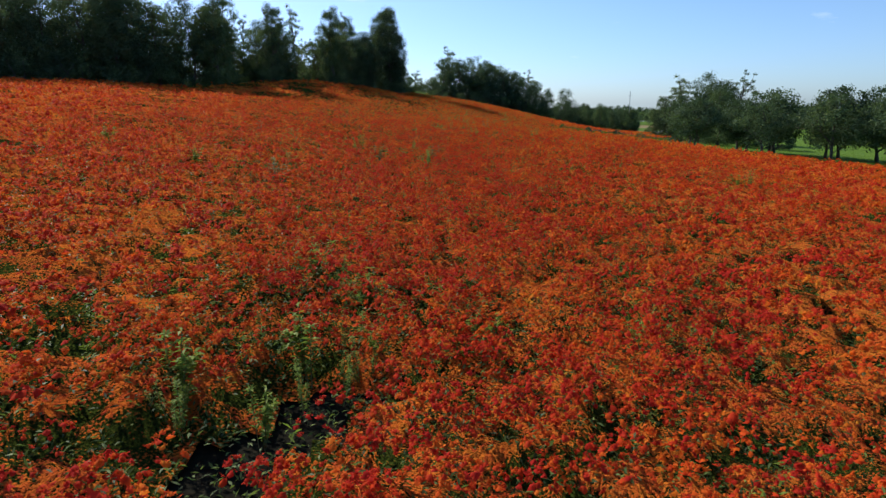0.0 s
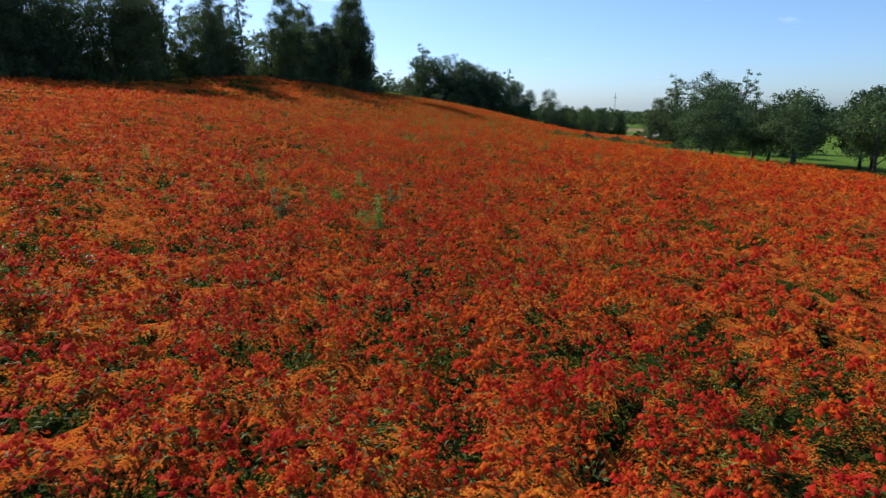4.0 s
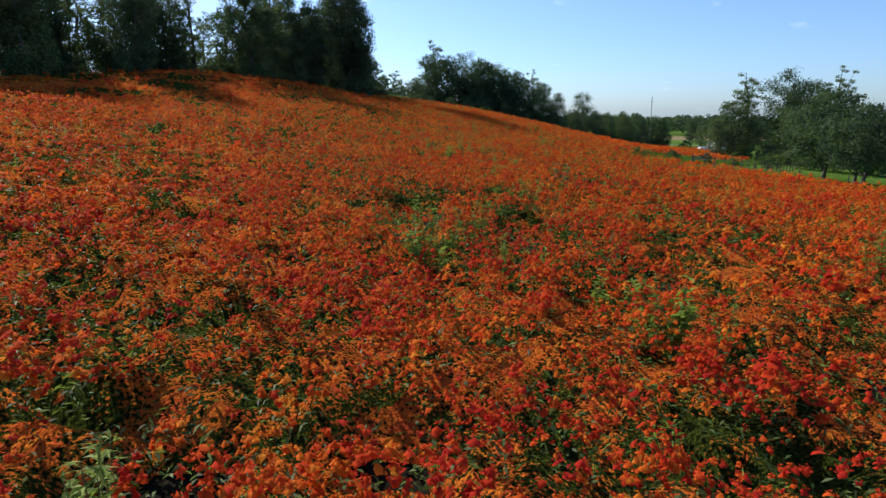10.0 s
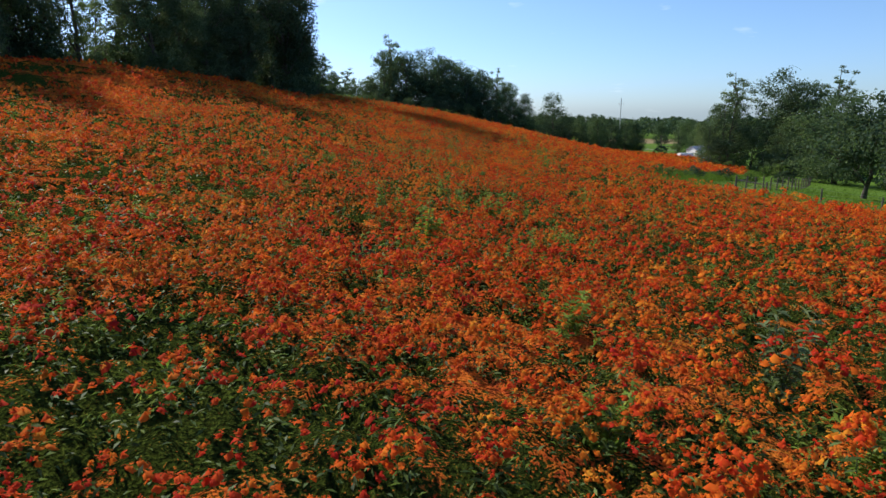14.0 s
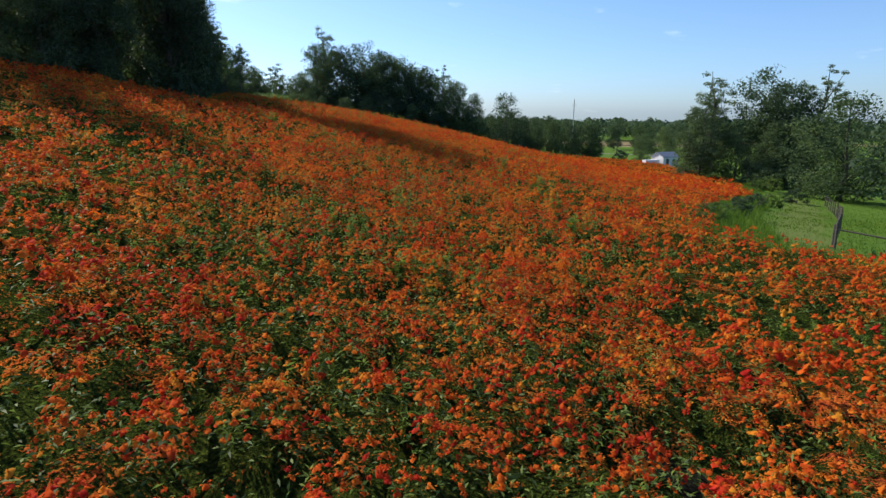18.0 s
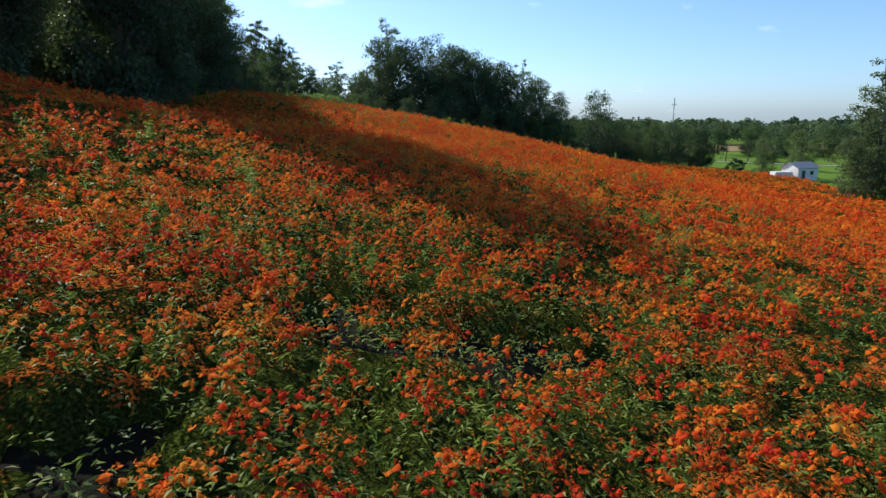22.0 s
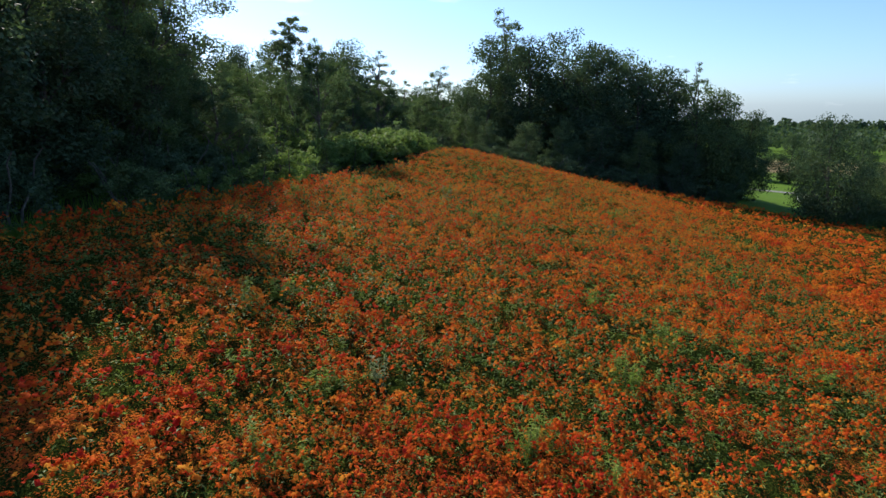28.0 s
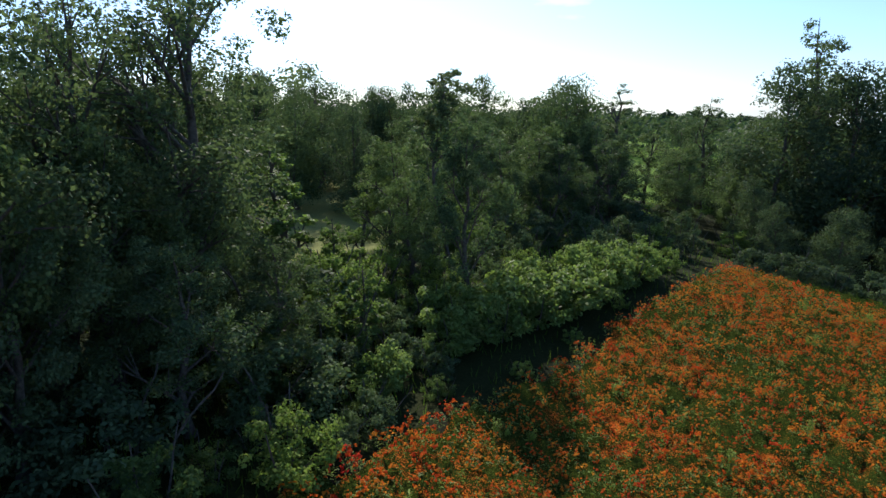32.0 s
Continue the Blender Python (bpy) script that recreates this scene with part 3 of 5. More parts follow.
SPOTS = [
    # dark clump beyond the crest
    ("oak2", -6.2, 271.5, 21.6, 1.0), ("poplar", -3.1, 278.5, 29.2, 1.0), ("oak", 0.9, 271.6, 23.0, 1.0), ("maple", 5.9, 273.5, 23.9, 1.0), ("oak2", 10.9, 267.6, 21.6, 1.05), ("oak", 14.7, 271.5, 22.4, 1.0),
    ("poplar", 21.1, 275.6, 22.1, 1.2), ("oak", 18.7, 264.9, 19.8, 1.0), ("oak2", 23.5, 266.8, 20.1, 1.0), ("poplar2", 29.4, 275.9, 22.5, 1.2), ("oak", 27.2, 263.0, 18.1, 1.0), ("oak2", 31.8, 263.7, 17.1, 1.0), ("oak2", 35.6, 265.4, 14.6, 1.0), ("maple", 10.7, 283.2, 24.1, 1.0), ("oak", -3.5, 286.7, 22.6, 1.0), ("maple", 22.6, 279.1, 20.5, 1.0),
    ("oak2", -11.5, 276.8, 13.1, 1.0), ("shrub2", 7.2, 261.4, 3.2, 1.2), ("shrub2", 15.0, 260.1, 3.2, 1.2), ("shrub2", 22.5, 257.6, 3.4, 1.3), ("shrub2", 29.8, 255.7, 3.6, 1.3), ("shrub2", -0.8, 261.6, 3.3, 1.2),
    ("dense", -17.6, 157.8, 22.8, 0.8), ("dense", -18.2, 164.0, 22.6, 0.82), ("dense", -22.4, 152.6, 14.5, 0.75), ("dense", -27.6, 158.0, 18.0, 0.9), ("dense", -27.8, 141.5, 17.5, 0.75), ("dense", -37.5, 128.5, 16, 0.7), ("dense", -45.5, 121.5, 20, 0.8), ("dense", -58.5, 109.5, 20, 0.8), ("poplar2", -28.1, 151.4, 17.4, 1.0),
    ("dense", -19.6, 177.4, 13.2, 1.2), ("dense", -21.0, 183.5, 12.0, 1.3), ("dense", -21.6, 189.3, 9.8, 1.3), ("near_oak", -21.2, 191.0, 15.5, 0.85), ("near_oak", -19.5, 198.0, 7.8, 1.3), ("near_oak", -20.8, 203.5, 7.0, 1.2), ("dense", -24.0, 147.5, 12.0, 1.0), ("dense", -21.6, 151.0, 12.5, 1.0), ("dense", -26.4, 144.0, 11.0, 1.0), ("near_oak", -24.1, 185.5, 11.6, 1.1), ("near_ash", -22.7, 190.7, 17.8, 1.0), ("near_oak", -20.8, 192.9, 10.6, 0.9), ("maple", -20.1, 172.9, 13.1, 0.85), ("maple", -20.9, 169.0, 13.1, 0.8), ("oak2", -19.0, 166.1, 10.5, 0.8), ("near_ash", -24.9, 180.1, 16.8, 1.0), ("near_ash", -28.2, 187.6, 17.8, 1.0),
    # airy trees left of it, against the light
    ("poplar", -19.0, 290.8, 18.4, 1.35), ("willow", -13.8, 286.5, 10.9, 1.0), ("poplar2", -28.2, 273.4, 18.0, 1.7), ("poplar2", -23.9, 276.9, 13.0, 1.3), ("young", -22.1, 221.3, 14.8, 1.15),
    ("shrub2", -6.0, 243.8, 2.4, 1.3), ("shrub2", -3.0, 245.2, 2.8, 1.3), ("shrub2", 0.2, 246.4, 2.6, 1.3), ("shrub2", 3.4, 247.6, 3.0, 1.3), ("shrub2", 6.8, 249.4, 3.2, 1.3), ("shrub2", 10.4, 251.2, 3.0, 1.3), ("shrub2", 14.2, 252.4, 3.2, 1.3), ("shrub2", 18.4, 252.8, 3.0, 1.3), ("shrub2", 23.0, 252.4, 3.2, 1.3),
    ("oak2", -5.0, 252.0, 6.5, 1.0), ("oak", 0.5, 254.0, 7.5, 1.0), ("oak2", 6.0, 256.0, 8.5, 1.0), ("oak", 12.0, 257.5, 9.0, 1.0), ("oak2", 18.0, 258.0, 9.0, 1.0), ("oak", 24.5, 258.0, 8.5, 1.0), ("oak2", -7.5, 258.5, 8.5, 1.0),
    ("maple", -22.0, 296.9, 11.0, 1.0), ("oak", -33.0, 286.1, 12.0, 0.9),
    # lone round tree and hedge towards the road
    ("round", 41.1, 245.8, 14.8, 0.85), ("oak2", 46.0, 248.8, 9.0, 1.0), ("oak2", 50.0, 251.0, 9.0, 1.0), ("oak", 55.2, 251.1, 9.9, 1.0), ("oak2", 60.5, 254.4, 10.1, 1.0), ("oak", 65.8, 257.8, 9.6, 1.0), ("oak2", 70.5, 260.9, 9.6, 0.95), ("willow", 77.0, 246.2, 7.8, 1.0), ("oak2", 51.3, 259.0, 9.9, 1.1), ("willow", 69.0, 261.6, 9.6, 0.9), ("oak2", 58.7, 265.1, 10.9, 1.0), ("oak2", 44.4, 259.1, 9.3, 1.0),
    ("shrub2", 76.1, 255.9, 2.9, 1.2),
    # group beside the mown way
    ("poplar", 69.1, 202.2, 20.7, 1.35), ("poplar", 66.5, 199.5, 16.5, 1.2), ("maple", 75, 195, 20.3, 1.1), ("oak", 77.5, 192, 18.5, 1.05), ("poplar2", 82, 191, 21.5, 1.35), ("round", 67, 167, 14.7, 1.18),
    ("willow", 61, 192, 13.2, 1.05), ("willow", 57.5, 191, 8.5, 1.1), ("oak2", 71.5, 188, 11, 1.1), ("oak", 79.5, 184, 12.5, 1.0), ("willow", 65, 189, 9, 1.0), ("shrub", 60, 186, 3.5, 1.3), ("shrub2", 66, 183, 4, 1.3), ("shrub2", 70.5, 181, 4.5, 1.3),
    ("shrub", 63, 176, 2.4, 1.3), ("shrub", 72, 160, 4.2, 1.2), ("shrub2", 77, 156, 4.8, 1.2), ("willow", 95.4, 263.6, 8.5, 1.1), ("round", 106, 296, 10, 1.0), ("willow", 79.5, 238, 10, 0.9),
    # young and tall trees over the brush at the end of the field
    ("near_ash", -28.6, 202.4, 19.5, 1.2), ("near_ash", -32.0, 204.2, 18.5, 1.1), ("near_ash", -27.0, 196.8, 17.5, 1.0), ("near_oak", -34.4, 201.6, 17.5, 0.85), ("near_oak", -33.9, 198.0, 17.1, 0.8), ("near_oak", -31.4, 201.1, 12.9, 1.1), ("near_oak", -24.9, 198.1, 11.0, 0.9), ("near_oak", -35.3, 210.3, 13.7, 1.1), ("near_oak", -23.2, 188.7, 10.7, 1.0),
    ("near_oak", -39.3, 200.0, 12.9, 1.1), ("near_ash", -30.3, 191.8, 16.2, 1.0), ("near_oak", -25.8, 177.9, 11.1, 1.1), ("sapling", -19.8, 208.2, 4.9, 1.3), ("sapling", -28.2, 215.3, 5.4, 1.2), ("sapling", -32.1, 223.5, 6.2, 1.4),
    ("near_oak", -27.0, 237.3, 10.0, 1.2), ("near_oak", -23.0, 240.8, 9.9, 1.2), ("near_oak", -18.6, 217.0, 11.8, 0.9), ("near_oak", -24.6, 219.3, 8.2, 1.1), ("oak", -53.5, 268.9, 15.7, 0.9), ("oak2", -63.3, 265.6, 16.3, 0.9), ("oak", -73.2, 260.4, 16.2, 0.9), ("oak2", -83.0, 253.5, 16.2, 0.9), ("maple", -92.9, 247.9, 16.5, 0.9), ("sapling", -34.7, 216.9, 10.3, 1.5), ("oak", -51.2, 245.1, 14.0, 0.9), ("oak2", -45.2, 248.8, 13.5, 0.9), ("maple", -58.1, 241.6, 14.6, 0.9), ("oak2", -65.1, 238.2, 14.6, 0.9), ("near_oak", -28.9, 196.0, 13.1, 1.1), ("near_oak", -32.9, 197.0, 14.0, 1.2), ("near_oak", -25.3, 194.5, 11.5, 1.1), ("near_oak", -24.9, 198.6, 11.5, 1.0), ("maple", -26.9, 202.2, 11.9, 0.8), ("maple", -28.4, 206.2, 12.3, 0.75), ("maple", -28.2, 190.8, 11.7, 0.8), ("shrub2", -39.2, 216.4, 3.9, 1.2), ("shrub", -32.2, 219.9, 3.8, 1.2), ("poplar", -10.5, 281.0, 16.5, 1.3), ("oak", -15.9, 298.7, 13.1, 0.9), ("oak2", -5.7, 301.5, 14.0, 0.9), ("oak", -24.9, 303.0, 14.2, 0.9), ("willow", -20.9, 282.0, 9.8, 0.9), ("shrub2", -37.2, 214.3, 5.5, 1.2), ("shrub", -42.2, 216.3, 5.0, 1.2), ("near_oak", -29.1, 223.4, 10.2, 1.2), ("near_oak", -20.0, 246.9, 10.6, 1.2), ("near_oak", -33.1, 234.0, 10.7, 1.2), ("near_oak", -26.1, 244.4, 11.7, 1.2), ("sapling", -15.0, 220.4, 3.0, 1.4),
    ("near_oak", -23.2, 253.2, 12.3, 1.2), ("near_oak", -16.2, 262.1, 10.9, 1.2), ("near_oak", -29.5, 259.4, 13.1, 1.2), ("near_oak", -10.1, 265.7, 7.6, 1.1), ("willow", -18.6, 272.2, 8.7, 1.0), ("near_oak", -34.2, 247.9, 12.4, 1.2), ("near_oak", -41.4, 256.2, 14.2, 1.2),
]
rnd = random.Random(5)
# wood along the crest, rank behind rank
EDGE = [(-15.0, 164.1), (-29.1, 147.5), (-45.1, 125.6), (-61.3, 103.9), (-79.7, 82.3), (-97.6, 58.3)]
for n, ((x0, y0), (x1, y1)) in enumerate(zip(EDGE, EDGE[1:])):
    for rank in range(2):
        many = 4 if n == 0 else 6
        for i in range(many):
            f = (i + rnd.uniform(0.15, 0.85)) / many
            back = 3 + rank * 7.5 + rnd.uniform(-1, 2)
            if n == 0:
                back += 8 * rank
                kind, top = (rnd.choice(["oak", "oak2"]), rnd.uniform(6, 8)) if rank == 0 else (rnd.choice(["oak", "poplar", "poplar2"]), rnd.uniform(11, 14))
            elif n == 1:
                kind, top = (rnd.choice(["poplar2", "poplar"]), rnd.uniform(14, 19)) if i % 2 else (rnd.choice(["oak2", "oak", "poplar"]), rnd.uniform(10.5, 13.5))
            else:
                kind, top = rnd.choice(["oak", "oak2", "maple", "poplar"] if rank else ["oak", "oak2", "maple"]), rnd.uniform(13.5, 18) + 1.2 * rank
            SPOTS.append((kind, x0 + (x1 - x0) * f - 0.79 * back, y0 + (y1 - y0) * f + 0.61 * back, top, rnd.uniform(0.75, 1.05)))
    # lower growth under and between them
    for i in range(4):
        f, back = (i + rnd.uniform(0.1, 0.9)) / 4, rnd.uniform(2, 8)
        SPOTS.append(("willow" if n == 1 else rnd.choice(["oak2", "oak"]), x0 + (x1 - x0) * f - 0.79 * back, y0 + (y1 - y0) * f + 0.61 * back, rnd.uniform(7, 10.5) - 2 * (n == 0) + 2 * (n == 1), rnd.uniform(0.85, 1.1)))
    for i in range(4):
        f = (i + rnd.random()) / 4
        SPOTS.append(("shrub2", x0 + (x1 - x0) * f - 1, y0 + (y1 - y0) * f + 0.5, rnd.uniform(2.2, 4.5), rnd.uniform(1, 1.4)))
# wood along the left side of the crest
EDGE = [(-15.0, 164.1), (-17.8, 176.8), (-19.2, 189.7), (-25.4, 202.2)]
for (x0, y0), (x1, y1) in zip(EDGE, EDGE[1:]):
    for rank in range(3):
        for i in range(2):
            f = (i + rnd.uniform(0.1, 0.9)) / 2
            SPOTS.append(("near_ash" if rank == 2 else "near_oak", x0 + (x1 - x0) * f - 4 - rank * 7 - rnd.uniform(0, 2), y0 + (y1 - y0) * f + rank * 2, (6.5, 8.5, 14)[rank] + rnd.uniform(0, 2.5), rnd.uniform(0.85, 1.05)))
    for i in range(3):
        SPOTS.append((rnd.choice(["shrub2", "shrub"]), x0 + (x1 - x0) * (i + rnd.random()) / 3 - 1.5, y0 + (y1 - y0) * (i + 0.5) / 3, rnd.uniform(2.2, 4), rnd.uniform(1, 1.3)))
# far side of the glade
for i in range(30):
    SPOTS.append((rnd.choice(["oak", "oak2", "maple"]), -28 - 3.4 * i + rnd.uniform(-2, 2), 266 + rnd.uniform(-8, 22) - 0.6 * i, rnd.uniform(15, 18.5), rnd.uniform(0.8, 1.0)))
# tree line beyond the far meadow
for i in range(16):
    SPOTS.append((rnd.choice(["oak", "oak2", "maple"]), 50 + 6.2 * i + (14 if i > 6 else 0) + rnd.uniform(-1.5, 1.5), 322 + rnd.uniform(-5, 6), rnd.uniform(9.5, 12.5), rnd.uniform(0.9, 1.15)))
# orchard trees along the lower side
for x, y, h in [(44, 122.5, 8.8), (46.8, 128, 9.6), (48.5, 137, 10.9), (54, 116, 9.8), (56, 127, 10.4), (59.6, 139, 11.4), (62.5, 131, 11.8), (66.5, 137, 12.4), (64, 112, 11), (70, 124, 12.2), (74, 126.5, 13.4), (78, 121, 14),
                (72, 108, 11.8), (80, 108, 12.6), (76, 96, 12), (84, 98, 13), (82, 84, 12.2), (88, 88, 12.8), (87, 72, 12.4)]:
    SPOTS.append(("orchard", x, y, h * rnd.uniform(0.95, 1.1), rnd.uniform(0.95, 1.2)))
# shrubs where the wood meets the flowers
for x, y, h, k in [(-13.2, 196, 3.0, "shrub"), (-14.5, 192, 2.8, "shrub"), (-12.5, 189, 2.2, "shrub"), (-17, 199, 3.6, "shrub2"), (-19, 204, 3.4, "shrub"), (-21.5, 208, 4.4, "shrub"), (-23, 204.6, 5.0, "shrub2"), (-16, 186, 3, "shrub2"), (-15, 203, 2.2, "sumac"), (-18, 193, 3.4, "shrub2"), (-20, 199, 4, "shrub"),
                   (-12, 236, 3.0, "shrub"), (-14.5, 234.5, 3.4, "shrub2"), (-17.5, 233, 3.5, "shrub2"), (-20.5, 231, 3.5, "shrub2"), (-23.5, 229.5, 3.4, "shrub2"), (-9.5, 239, 2.8, "shrub2"), (-13.2, 235.4, 2.9, "shrub2"), (-14.6, 208.6, 2.3, "sumac"), (-13.6, 211, 2.5, "sumac"), (-12.8, 213.5, 2.5, "sumac"), (-12.2, 216, 2.6, "sumac"), (-11.6, 218.5, 2.6, "sumac"), (-11, 221, 2.6, "sumac"), (-10.4, 223.5, 2.5, "sumac"), (-9.8, 226, 2.3, "sumac"),
                   (-16, 211, 2.6, "sumac"), (-15, 214, 2.8, "sumac"), (-14.2, 217, 2.8, "sumac"), (-13.4, 220, 2.8, "sumac"), (-12.6, 223, 2.7, "sumac"), (-11.8, 226, 2.5, "sumac"), (-11, 229, 2.6, "shrub"), (-13.8, 205.5, 1.5, "shrub2"), (-12.6, 204, 1.2, "shrub"), (-14.6, 201.6, 1.6, "shrub"), (-13.6, 198.6, 1.3, "shrub2"), (-16, 197, 1.8, "shrub2"), (-15.2, 194.5, 1.6, "shrub"), (-13.6, 192, 1.5, "shrub2"), (-17, 203, 2.0, "shrub2"), (-16, 205.6, 1.9, "shrub2"), (-18.6, 208, 2.4, "shrub2"), (-14.4, 189, 1.9, "shrub2"), (-10.6, 208, 0.9, "shrub"), (-10, 213, 0.9, "shrub"), (-9.4, 219, 1.0, "shrub"), (-13.5, 227, 3, "shrub2"), (-9.3, 230, 2.0, "shrub"), (-15.5, 229.5, 1.6, "sumac"), (-26, 226, 4.5, "shrub"), (-22, 238, 4.5, "shrub2"), (-17, 242, 4.5, "shrub2"), (-27, 234, 5.5, "shrub"), (-30, 226, 4, "shrub2"), (-24, 213, 3.5, "shrub"), (-18, 248, 5, "shrub"), (-12, 247, 4, "shrub2"), (-7, 249, 3.0, "shrub"), (-21, 222, 2.5, "shrub2"), (-17, 217, 2.2, "shrub2"), (-28, 206, 4, "shrub2"), (-14, 211, 1.5, "shrub2"), (-18, 211, 2.6, "shrub"), (-20, 215, 3, "shrub"), (-15.5, 214.5, 2, "shrub2"), (-17, 221, 2.2, "shrub"), (-19, 225, 2.6, "shrub2"), (-24, 219, 3.4, "shrub2"), (-15, 206.5, 1.6, "shrub"), (-13.5, 200.5, 1.8, "shrub2"), (-25, 209, 4, "shrub"), (-12.5, 184, 2.2, "shrub"), (-13.5, 180, 2.5, "shrub2"), (-15, 175, 3, "shrub2"), (-16, 170, 3, "shrub2"), 
                   (16, 122, 1.3, "shrub"), (18.5, 125, 1.5, "shrub"), (21, 128.5, 1.2, "shrub"), (25, 132, 1.5, "shrub2"), (33, 141, 1.6, "shrub2"), (40, 148, 1.6, "shrub"), (52, 160, 2, "shrub2"), (60, 172, 2, "shrub")]:
    ahead = y > 165
    SPOTS.append((k, x + (-1.3 if ahead else 0.4), y + (2 + 0.04 * (y - 195) if ahead else -2.3), h, rnd.uniform(0.9, 1.2)))
plant(KINDS, SPOTS, rnd)
retire(KINDS)


# ---- flowers ----
def patchy(x, y, s, seed):
    """Smooth noise between 0 and 1 over the plan, from a few crossing waves."""
    r = np.random.default_rng(seed)
    v = np.zeros(np.shape(x))
    for k in range(10):
        a, f, ph = r.uniform(0, 6.28), r.uniform(0.6, 2.2) / s, r.uniform(0, 6.28)
        v = v + np.sin((x * math.cos(a) + y * math.sin(a)) * f * 6.28 + ph + 1.3 * math.sin(k) * np.sin((x * math.sin(a) - y * math.cos(a)) * f * 3 + k))
    return 0.5 + v / 9.0


# bare places between the plants: x, y, half length, half width, turn
GAPS = [(-4.0, 7.7, 1.3, 0.55, 0.75), (-3.3, 9.3, 0.7, 0.4, 1.0), (-6.4, 42.7, 0.9, 0.45, 0.6), (-3.4, 38.9, 0.5, 0.35, 0.4), (-5.5, 38.1, 0.6, 0.4, 0.3), (-3.7, 53.3, 0.7, 0.45, 0.5), (-1.9, 55.6, 0.7, 0.5, 0.4),
        (4.0, 61.8, 1.3, 0.5, 0.2), (-3.3, 59.0, 0.5, 0.3, 0.1), (-11.6, 57.8, 1.0, 0.5, 0.1), (-5.2, 58.6, 0.6, 0.4, 0.2), (1.9, 66.6, 0.8, 0.35, 0.2), (-8.4, 67.1, 0.9, 0.4, 0.1), (-0.3, 70.7, 0.8, 0.3, 0.1),
        (-4.0, 69.2, 0.65, 0.54, 0.9), (-3.4, 71.1, 0.94, 0.49, 0.75), (-2.1, 72.8, 1.05, 0.49, 0.55), (-0.3, 73.9, 1.40, 0.49, 0.3), (-0.4, 69.2, 0.70, 0.59, 0.5),
        (-3.7, 86.7, 0.7, 0.6, 0.5), (-4.9, 89.9, 0.9, 0.45, 0.8), (-6.6, 88.1, 0.7, 0.4, 0.6), (-0.5, 92.9, 1.0, 0.5, 0.5), (0.7, 94.5, 0.7, 0.45, 0.9), (1.6, 92.7, 0.6, 0.45, 0.2), (2.8, 98.0, 0.6, 0.4, 0.4), (-3.0, 91.7, 0.7, 0.5, 0.2),
        (-2.6, 110.1, 0.8, 0.4, 0.3), (-3.2, 113.8, 0.9, 0.45, 0.2), (-0.8, 108.4, 0.5, 0.35, 0.2), (0.5, 113.4, 0.6, 0.4, 0.2), (-0.8, 118.9, 0.8, 0.6, 0.7), (3.5, 123.1, 1.2, 0.5, 0.2), (5.6, 126.5, 0.7, 0.5, 0.3), (1.2, 123.3, 0.7, 0.4, 0.2),
        (7.0, 140.5, 0.7, 0.6, 0.3), (5.7, 137.4, 0.7, 0.4, 1.0), (0.4, 154.0, 0.5, 0.4, 0.2), (4.5, 157.3, 0.7, 0.4, 0.2), (3.0, 182.1, 0.5, 0.4, 0.2), (-5.7, 194.6, 0.6, 0.4, 0.2), (4.7, 191.8, 0.9, 0.45, 0.4)]
WEEDS = [(-5.2, 8.7), (-9.3, 29.3), (-13.1, 47.0), (-4.3, 45.5), (15.6, 39.4), (19.7, 42.6), (-20.1, 35.0), (-1.1, 11.0), (-3.2, 12.8), (-3.7, 10.0), (-3.8, 7.2), (-3.5, 7.2), (-9.8, 29.4), (-9.4, 31.8), (-14.4, 32.3), (-4.3, 44.7), (15.9, 38.3), (20.2, 41.9), (-4.6, 14.5), (-5.1, 42.5), (-2.8, 42.1), (-9.3, 45.2), (-8.0, 43.5), (2.9, 43.3), (-3.1, 38.2), (-3.4, 37.7), (-6.1, 39.4), (21.5, 87.1), (-14.9, 59.5), (-2.8, 71.1), (-0.1, 90.5), (-9.8, 61.8), (-3.0, 65.0), (-2.1, 66.7), (-1.0, 64.7), (0.3, 61.7), (-5.0, 57.4), (6.7, 66.8), (22.7, 84.5), (-0.3, 81.1), (1.9, 58.0), (-2.4, 54.1), (-1.6, 55.2), (-0.1, 92.7), (-8.1, 82.6), (-0.6, 77.9), (2.2, 79.4), (2.0, 77.5), (-6.0, 74.2), (0.1, 85.2), (5.3, 91.2), (-4.5, 73.8), (0.2, 73.3), (-1.4, 72.7), (-0.9, 72.7), (-3.1, 88.5), (-2.9, 90.2), (-5.9, 98.9), (0.2, 91.5), (-8.2, 92.4), (-1.2, 91.2), (-2.7, 86.2), (1.5, 86.9), (4.5, 95.8), (9.4, 97.5), (-2.3, 86.1), (7.8, 116.5), (-1.7, 108.3), (0.6, 111.0), (8.0, 118.9), (10.0, 126.7), (-0.6, 110.2), (6.7, 112.6), (7.6, 126.2), (7.5, 112.2), (0.3, 107.4), (-1.1, 107.4), (-5.2, 132.0), (-2.3, 130.0), (-1.7, 128.4), (-0.4, 129.6), (8.4, 128.9), (10.7, 136.1), (5.1, 127.6), (5.4, 171.6), (-10.5, 182.3), (-1.6, 165.8), (1.3, 163.2), (11.4, 175.6), (-3.4, 168.6), (0.0, 163.6), (2.2, 205.1), (9.3, 213.0), (24.8, 231.3), (13.2, 189.5), (5.2, 177.5), (3.9, 185.1), (-3.0, 197.1), (9.2, 207.6), (2.4, 197.7), (0.5, 197.4), (-6.9, 188.1), (10.6, 230.8), (-11.1, 183.5), (-9.6, 198.4), (7.2, 193.8), (-0.7, 191.1)]


